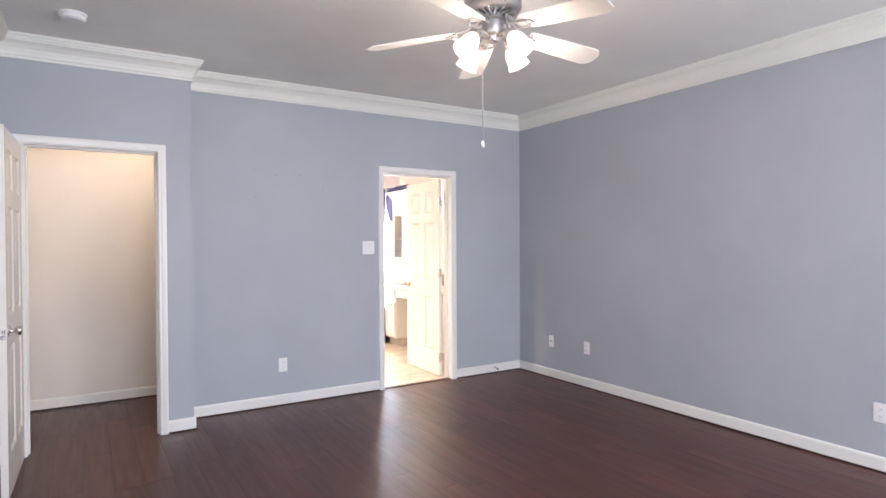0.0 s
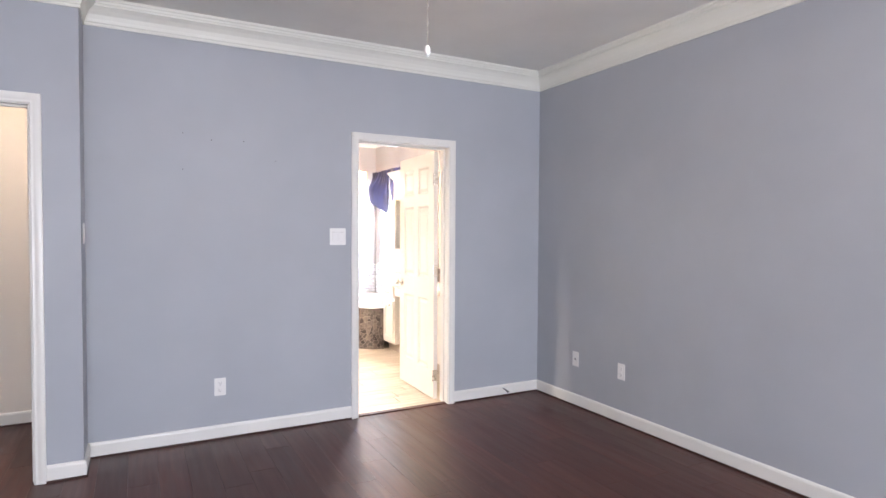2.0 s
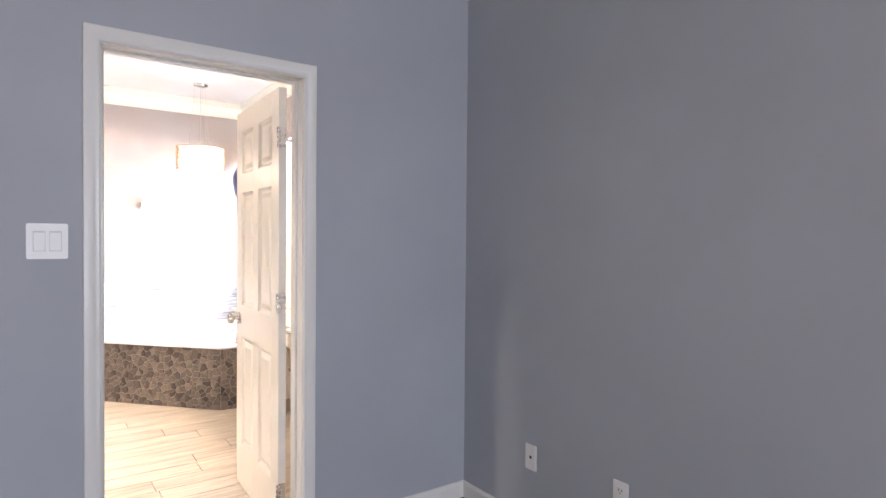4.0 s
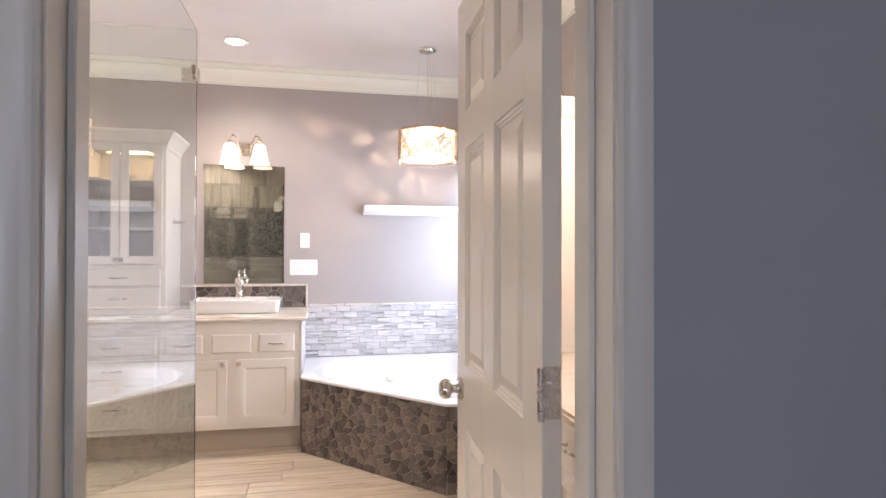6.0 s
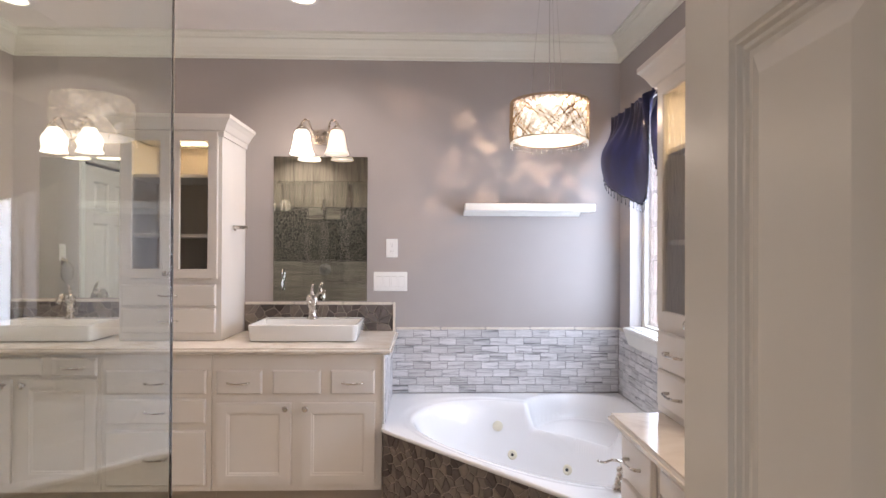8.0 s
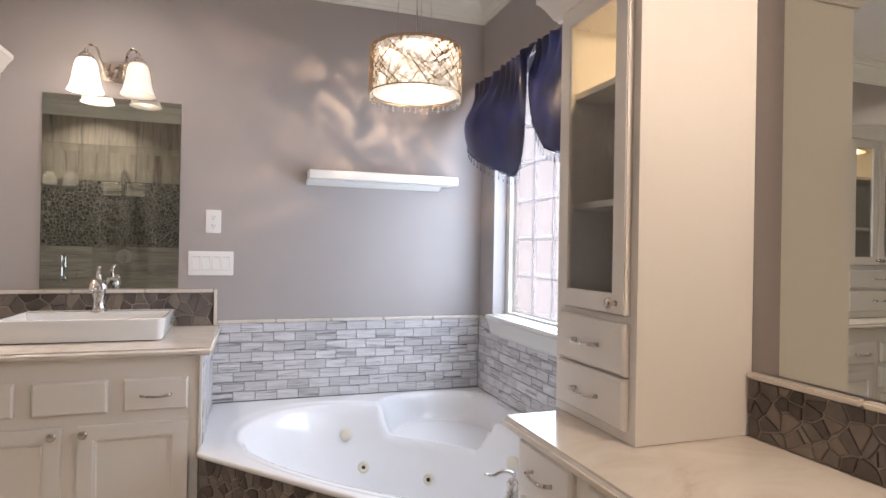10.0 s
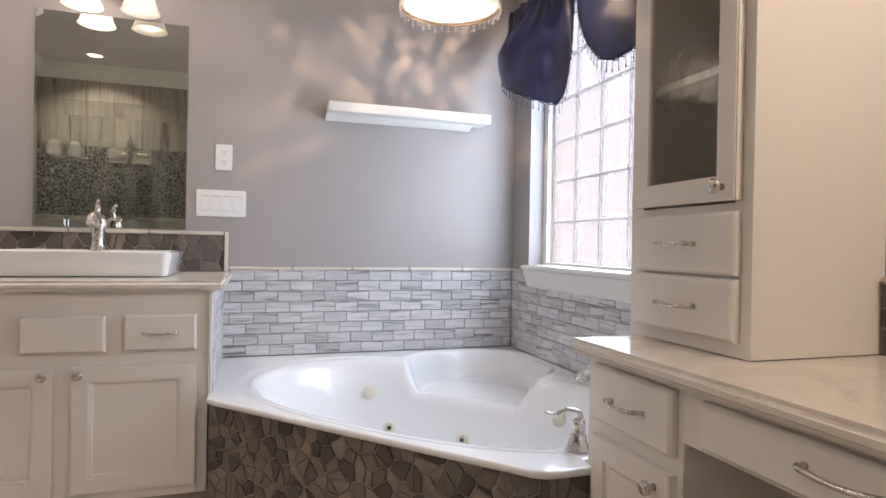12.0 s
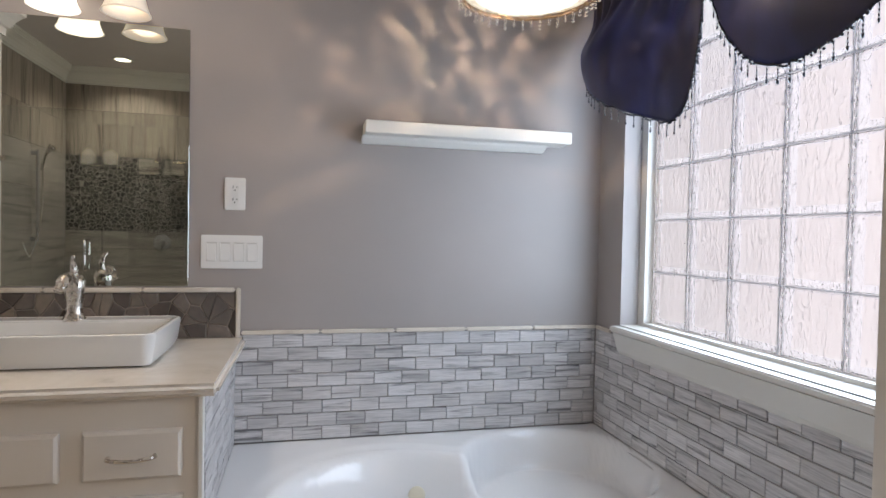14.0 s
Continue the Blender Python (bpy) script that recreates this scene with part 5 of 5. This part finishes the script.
AP0, AP1 = Vector((-1.432, 3.118)), Vector((-0.646, 2.258))
apron_len = (AP1 - AP0).length
AP = Matrix.Translation((AP0.x, AP0.y, 0)) @ Matrix.Rotation(math.atan2(AP1.y - AP0.y, AP1.x - AP0.x), 4, "Z")
apron = thing("tub_apron", (-1.02, 2.66, 0), "tub front faced with brown-grey river stone mosaic", "tub front")
part("backing", box((0, 0.0, 0), (apron_len, 0.03, TZ - 0.0185)), GROUT, apron, "", AP)
part("end_backing", prism([(AP1.x, AP1.y), (-0.513, 2.254), (-0.513, 2.268), (AP1.x + 0.02, AP1.y + 0.03)], 0, TZ - 0.0185), GROUT, apron)
stone_panel(apron, AP, apron_len, TZ - 0.019, 0.0432, 3)
END = Matrix.Translation((AP1.x, AP1.y, 0)) @ Matrix.Rotation(math.atan2(2.254 - AP1.y, -0.513 - AP1.x), 4, "Z")
stone_panel(apron, END, 0.132, TZ - 0.019, 0.045, 5)


def backsplash(name, m, w, h, seed, label, size=0.047):
    ob = thing(name, m @ Vector((w / 2, 0, 0)), label, "backsplash", "stone backsplashes")
    part("backing", box((0, -0.012, 0), (w, -0.001, h)), GROUT, ob, "", m)
    stone_panel(ob, m @ Matrix.Translation((0, -0.012, 0.001)), w, h - 0.002, size, seed)
    k = max(1, round(w / 0.3))
    for i in range(k):
        part("cap", box((w * i / k + 0.001, -0.026, h), (w * (i + 1) / k - 0.001, -0.001, h + 0.016), 0.005, 2), MARBLE, ob, "", m)
    return ob


def far_at(x, z):
    return turned(x, FAR, 0, 0) @ Matrix.Translation((0, 0, z))


backsplash("backsplash", far_at(-2.343, 0.883), 0.915, 0.164, 11, "brown stone mosaic backsplash with a pale cap behind the sink")
part("end_cap", box((-1.427, FAR - 0.024, 0.883), (-1.411, FAR - 0.001, 1.063), 0.004, 2), MARBLE, bpy.data.objects["wall_far"])
backsplash("backsplash", far_at(-3.765, 0.883), 0.86, 0.18, 12, "brown stone mosaic backsplash behind the far sink")
backsplash("backsplash", turned(0, 1.928, 0, -90) @ Matrix.Translation((0, 0, EAST_TOP + 0.001)), 1.20, 0.153, 13, "brown stone mosaic backsplash behind the dressing table", 0.037)


# ---- brick-laid veined tiles round the tub ----
def tile_band(parent, m, w, z0, z1, tw=0.106, rows=8, phase=0.0, top=None):
    """Tiles on the plane y = 0 of m, proud towards -y; top(x) limits their height."""
    r = random.Random(int(w * 1000))
    th = (z1 - z0) / rows
    part("grout", box((0, -0.005, z0), (w, -0.0005, z1)), TILE_GROUT, parent, "", m)
    meshes = {}
    for j in range(rows):
        x = -((j % 2) * tw * 0.5 + phase + r.choice((0, 0, 0.02)))
        while x < w - 0.004:
            a, b = max(x, 0.0), min(x + tw, w)
            if b - a > 0.012:
                key = round(b - a, 4)
                if key not in meshes:
                    meshes[key] = piece_mesh("tile", b - a - 0.003, th - 0.003, 0.006, 0.0012, LINEN_TILE)
                lift = r.choice((0.0, 0.0, 0.001, 0.002))
                mm = m @ Matrix.Translation(((a + b) / 2, -0.004 - lift, z0 + (j + 0.5) * th)) @ Matrix.Rotation(radians(90), 4, "X")
                piece("tile", meshes[key], mm, parent)
            x += tw


TILE_TOP = 0.892
tile_band(wall_far, turned(-1.437, FAR, 0, 0), 1.426, TZ + 0.003, TILE_TOP)
tile_band(wall_bath_e, turned(0, FAR - 0.011, 0, -90), FAR - 0.011 - 2.235, TZ + 0.003, TILE_TOP, phase=0.03)
panel = structure("trim_vanity_end", box((-1.4425, 3.195, TZ - 0.02), (-1.4385, FAR - 0.012, 0.848)), TRIM)
tile_band(panel, turned(-1.4385, 3.20, 0, 90), FAR - 0.012 - 3.20, TZ + 0.003, 0.846, rows=7, phase=0.05)
structure("trim_vanity_stile", box((-1.4425, 3.176, TZ - 0.03), (-1.430, 3.199, 0.848), 0.002), TRIM)
for i in range(5):
    x0 = -1.41 + i * 1.40 / 5
    part("cap", box((x0 + 0.001, FAR - 0.022, TILE_TOP), (x0 + 0.279, FAR - 0.001, TILE_TOP + 0.015), 0.005, 2), MARBLE, wall_far)
part("cap", box((-0.022, wy1 + 0.048, TILE_TOP), (-0.001, FAR - 0.024, TILE_TOP + 0.015), 0.005, 2), MARBLE, wall_bath_e)

# ---- shelf on the far wall ----
shelf = thing("wall_shelf", (-0.59, FAR, 1.63), "white painted moulded wall shelf above the tub", "shelf")
prof = [(0.0, 1.602), (0.014, 1.602), (0.024, 1.606), (0.050, 1.618), (0.062, 1.627), (0.0, 1.627)]
part("cove", sweep(prof, [(-0.265, FAR - 0.001), (-0.99, FAR - 0.001)]), TRIM, shelf)
part("top_board", box((-0.985, FAR - 0.112, 1.628), (-0.185, FAR - 0.001, 1.674), 0.003), TRIM, shelf)

# ---- shower: glass, tiled walls and fittings ----
GX, GY = -1.752, 1.445
enclosure = thing("shower_enclosure", (-2.5, 0.8, 0), "frameless clear glass shower enclosure with nickel clips", "shower screen")
for nm, lo, hi in (("fixed_panel", (GX - 0.005, 0.135, 0.075), (GX + 0.005, GY, 2.10)), ("front_panel", (-2.60, GY - 0.005, 0.075), (GX - 0.006, GY + 0.005, 2.10)), ("glass_door", (-3.30, GY - 0.005, 0.085), (-2.606, GY + 0.005, 2.10))):
    g = part(nm, box(lo, hi, 0.001), GLASS, enclosure, "clear tempered glass pane")
    g.visible_shadow = False
for z in (1.935, 0.35):
    bm = box((GX - 0.012, GY - 0.055, z - 0.025), (GX + 0.012, GY + 0.012, z + 0.025), 0.002)
    box((GX - 0.055, GY - 0.012, z - 0.025), (GX - 0.012, GY + 0.012, z + 0.025), 0.002, bm=bm)
    part("clip", bm, NICKEL, enclosure, "square nickel glass clip")
for z in (1.75, 0.35):
    part("hinge", box((-3.319, GY - 0.02, z - 0.04), (-3.25, GY + 0.02, z + 0.04), 0.002), PEWTER, enclosure)
bm = bmesh.new()
for s in (-1, 1):
    yy = GY + s * 0.045
    tube(smooth_line([(-2.70, GY + s * 0.006, 0.98), (-2.70, yy, 0.98), (-2.70, yy, 1.08), (-2.70, yy, 1.18), (-2.70, GY + s * 0.006, 1.18)], 5), 0.009, 10, bm)
part("door_pull", bm, CHROME, enclosure, "chrome tubular pull handle")
curb = prism([(GX - 0.05, 0.134), (GX + 0.05, 0.134), (GX + 0.05, GY + 0.05), (-3.319, GY + 0.05), (-3.319, GY - 0.05), (GX - 0.05, GY - 0.05)], 0.0, 0.074, 0.004)
tagged(part("shower_curb", curb, MARBLE), "low cream marble curb under the shower glass", "curb")


def shower_wall(parent, m, w, band=True):
    """Upright-veined tiles above, dark mosaic between, level-veined tiles below, on the plane y = 0 of m."""
    if band:
        part("mosaic", box((0, -0.008, 1.25), (w, -0.001, 1.93)), MOSAIC, parent, "dark broken-stone mosaic band", m)
    part("grout", box((0, -0.006, 0), (w, -0.001, 1.25)), TILE_GROUT, parent, "", m)
    part("grout", box((0, -0.006, 1.93), (w, -0.001, 2.572)), TILE_GROUT, parent, "", m)
    for z0, z1, tw, mat in ((1.93, 2.22, 0.31, SHOWER_V), (2.22, 2.572, 0.31, SHOWER_V), (0.0, 0.31, 0.62, SHOWER_H), (0.31, 0.62, 0.62, SHOWER_H), (0.62, 0.935, 0.62, SHOWER_H), (0.935, 1.25, 0.62, SHOWER_H), *(() if band else ((1.25, 1.59, 0.62, SHOWER_H), (1.59, 1.93, 0.62, SHOWER_H)))):
        k = max(1, round(w / tw))
        me = piece_mesh("tile", w / k - 0.003, z1 - z0 - 0.003, 0.008, 0.001, mat)
        for i in range(k):
            piece("tile", me, m @ Matrix.Translation(((i + 0.5) * w / k, -0.002, (z0 + z1) / 2)) @ Matrix.Rotation(radians(90), 4, "X"), parent)


SOUTH = turned(GX, 0.13, 0, 180)
shower_wall(wall_shower_s, SOUTH, 1.558)
shower_wall(wall_shower_w, turned(-3.32, 0.14, 0, 90), 1.30, False)
for x in (-2.62, -2.40):
    part("accent_tile", box((x - 0.085, 0.139, 1.78), (x + 0.085, 0.146, 1.92), 0.001), SHOWER_H, wall_shower_s, "pale accent tile")
head = thing("wall_shower", (-2.50, 0.15, 1.95), "chrome wall shower head on a curved arm", "shower head")
part("arm", tube(smooth_line([(-2.50, 0.139, 2.02), (-2.50, 0.20, 2.04), (-2.50, 0.27, 2.01), (-2.50, 0.29, 1.95)], 5), 0.010, 10), CHROME, head, "", None, True)
part("rose", lathe([(0, 0.0), (0.014, 0.0), (0.018, -0.03), (0.042, -0.06), (0.042, -0.068), (0, -0.068)], 20, (-2.50, 0.292, 1.95)), CHROME, head, "", None, "sharp")
valve = thing("shower_valve", (-2.50, 0.14, 1.15), "round dark nickel shower valve on the tiles", "valve")
part("plate", lathe([(0, 0), (0.075, 0), (0.075, 0.006), (0.03, 0.012), (0.028, 0.04), (0, 0.042)], 24, (-2.50, 0.141, 1.15), Matrix.Rotation(radians(-90), 4, "X")), PEWTER, valve, "", None, "sharp")
part("lever", box((-2.51, 0.17, 1.08), (-2.49, 0.19, 1.155), 0.003), PEWTER, valve)
hand = thing("hand_shower", (-3.3, 0.85, 1.5), "dark nickel hand shower on a slide bar", "shower head")
part("slide_bar", tube([(-3.265, 0.80, 1.15), (-3.265, 0.80, 1.88)], 0.011, 10), PEWTER, hand)
part("brackets", box((-3.309, 0.785, 1.84), (-3.262, 0.815, 1.87), 0.002, bm=box((-3.309, 0.785, 1.16), (-3.262, 0.815, 1.19), 0.002)), PEWTER, hand)
part("hose", tube(smooth_line([(-3.22, 0.82, 1.75), (-3.20, 0.90, 1.35), (-3.24, 0.98, 1.05), (-3.28, 1.02, 1.15)], 8), 0.007, 8), CHROME, hand, "", None, True)
part("wand", tube(smooth_line([(-3.24, 0.80, 1.72), (-3.20, 0.83, 1.84), (-3.14, 0.86, 1.90)], 5), [0.011] * 8 + [0.018, 0.026, 0.03], 12), CHROME, hand, "", None, True)

# ---- satin valance at the window ----
rod = thing("curtain_rod", (-0.06, 3.0, 2.19), "thin dark curtain rod above the window", "curtain rod")
part("pole", tube([(-0.055, 3.79, 2.185), (-0.055, 2.26, 2.185)], 0.009, 10), BRONZE, rod)
for y in (3.70, 2.30):
    part("bracket", box((-0.06, y - 0.01, 2.165), (-0.001, y + 0.01, 2.20), 0.002), BRONZE, rod)


def valance(name, y0, y1, bottom, folds, label, depth=0.03, taper=0.0):
    """Gathered cloth hanging from the rod between y0 and y1; bottom(u) gives the lower edge."""
    ob = thing(name, (-0.06, (y0 + y1) / 2, 2.19), label, "valance", "window valances")
    bm, nu, nv = bmesh.new(), 72, 40
    rows = []
    for j in range(nv + 1):
        v, row = j / nv, []
        for i in range(nu + 1):
            u = i / nu
            zb = bottom(u)
            z = 2.205 + (zb - 2.205) * v
            swell = depth * ease(v * 1.6) * (0.45 + 0.55 * math.sin(math.pi * min(1, v * 0.9)))
            gather = 0.010 * (1 - ease(v * 2.2)) * math.sin(u * 62 + 3 * math.sin(9 * u))
            drape = depth * 0.55 * math.sin(folds * math.pi * (u + 0.35 * v * (1 - u)) + 1.2) * ease(v * 1.8)
            x = -0.072 - swell + gather + drape
            row.append(bm.verts.new((x, y0 + (y1 - y0) * u + 0.012 * math.sin(7 * u + 4 * v) * v - taper * v * v * (1 - u), z + 0.006 * math.sin(40 * u) * (1 - v))))
        rows.append(row)
    for a, b in zip(rows, rows[1:]):
        for k in range(nu):
            bm.faces.new((a[k], a[k + 1], b[k + 1], b[k]))
    hem = [v.co.copy() for v in rows[-1]]
    cloth = part("cloth", bm, SATIN, ob, "", None, True)
    sol = cloth.modifiers.new("thickness", "SOLIDIFY")
    sol.thickness = 0.003
    bm = bmesh.new()
    for p, q in zip(hem, hem[1:]):
        n = max(1, int((q - p).length / 0.006))
        for s in range(n):
            r = p.lerp(q, s / n)
            bmesh.ops.create_icosphere(bm, subdivisions=1, radius=0.0048, matrix=Matrix.Translation(r + Vector((-0.002, 0, -0.003 + 0.004 * math.sin(600 * (r.y + r.z))))))
    tagged(part("lace_edge", bm, BEAD, ob, "black crocheted edging"), kind="stuff")
    bm, step, last = bmesh.new(), 0.03, None
    for p in hem:
        if last is None or (p - last).length > step:
            last = p
            for d in range(4):
                bmesh.ops.create_icosphere(bm, subdivisions=1, radius=0.0026 + 0.0012 * (d == 3), matrix=Matrix.Translation(p + Vector((0, 0, -0.010 - 0.010 * d))) @ Matrix.Diagonal((1, 1, 1.9, 1)))
    tagged(part("bead_fringe", bm, BEAD, ob, "black glass bead drops"), kind="stuff")
    return ob


def left_tail(u):
    if u < 0.70:
        return 1.85 - 0.217 * (u / 0.70) ** 0.7
    w = min(1.0, (u - 0.70) / 0.30)
    return 1.633 + 0.50 * (1 - math.sqrt(1 - w * w))


def middle_swag(u):
    return 2.125 - 0.452 * math.sin(math.pi * min(1.0, max(0.0, 0.03 + 0.94 * u))) ** 0.45


valance("valance", 3.782, 3.06, left_tail, 2.6, "dark navy satin window valance tail with bead fringe", 0.075, 0.10)
valance("valance", 3.05, 2.42, middle_swag, 2.0, "dark navy satin window valance swag with bead fringe", 0.045)

# ---- bathroom floor planks ----
rng = random.Random(21)
row, y = 0, 0.062
while y < 3.27:
    d = min(0.152, 3.27 - y)
    x = -3.32 - rng.uniform(0.0, 0.9)
    while x < -0.005:
        a, b = max(x, -3.32 if y < 1.5 else -3.42), min(x + 0.915, -0.002)
        if b - a > 0.03:
            me = piece_mesh("plank", b - a - 0.004, d - 0.004, 0.008, 0.0012, PLANK)
            piece("plank", me, Matrix.Translation(((a + b) / 2, y + d / 2, -0.008)), floor_bath)
        x += 0.915
    y += 0.152

# ---- bedroom and hall hardwood ----
rng = random.Random(4)
x = -5.7
while x < -0.001:
    w = min(0.152, -x)
    far_end = 0.93 if x < -3.43 else 0.004
    hold = floor_bed
    near_end = -7.0 if x > -4.55 else BUMP
    y = near_end - rng.uniform(0, 1.2)
    while y < far_end - 0.002:
        length = rng.choice((0.9, 1.2, 1.2, 1.5))
        a, b = max(y, near_end), min(y + length, far_end)
        if b - a > 0.05:
            me = piece_mesh("plank", w - 0.0005, b - a - 0.0005, 0.014, 0.0008, DARK_WOOD)
            piece("plank", me, Matrix.Translation((x + w / 2, (a + b) / 2, -0.014)), hold)
        y += length
    x += w
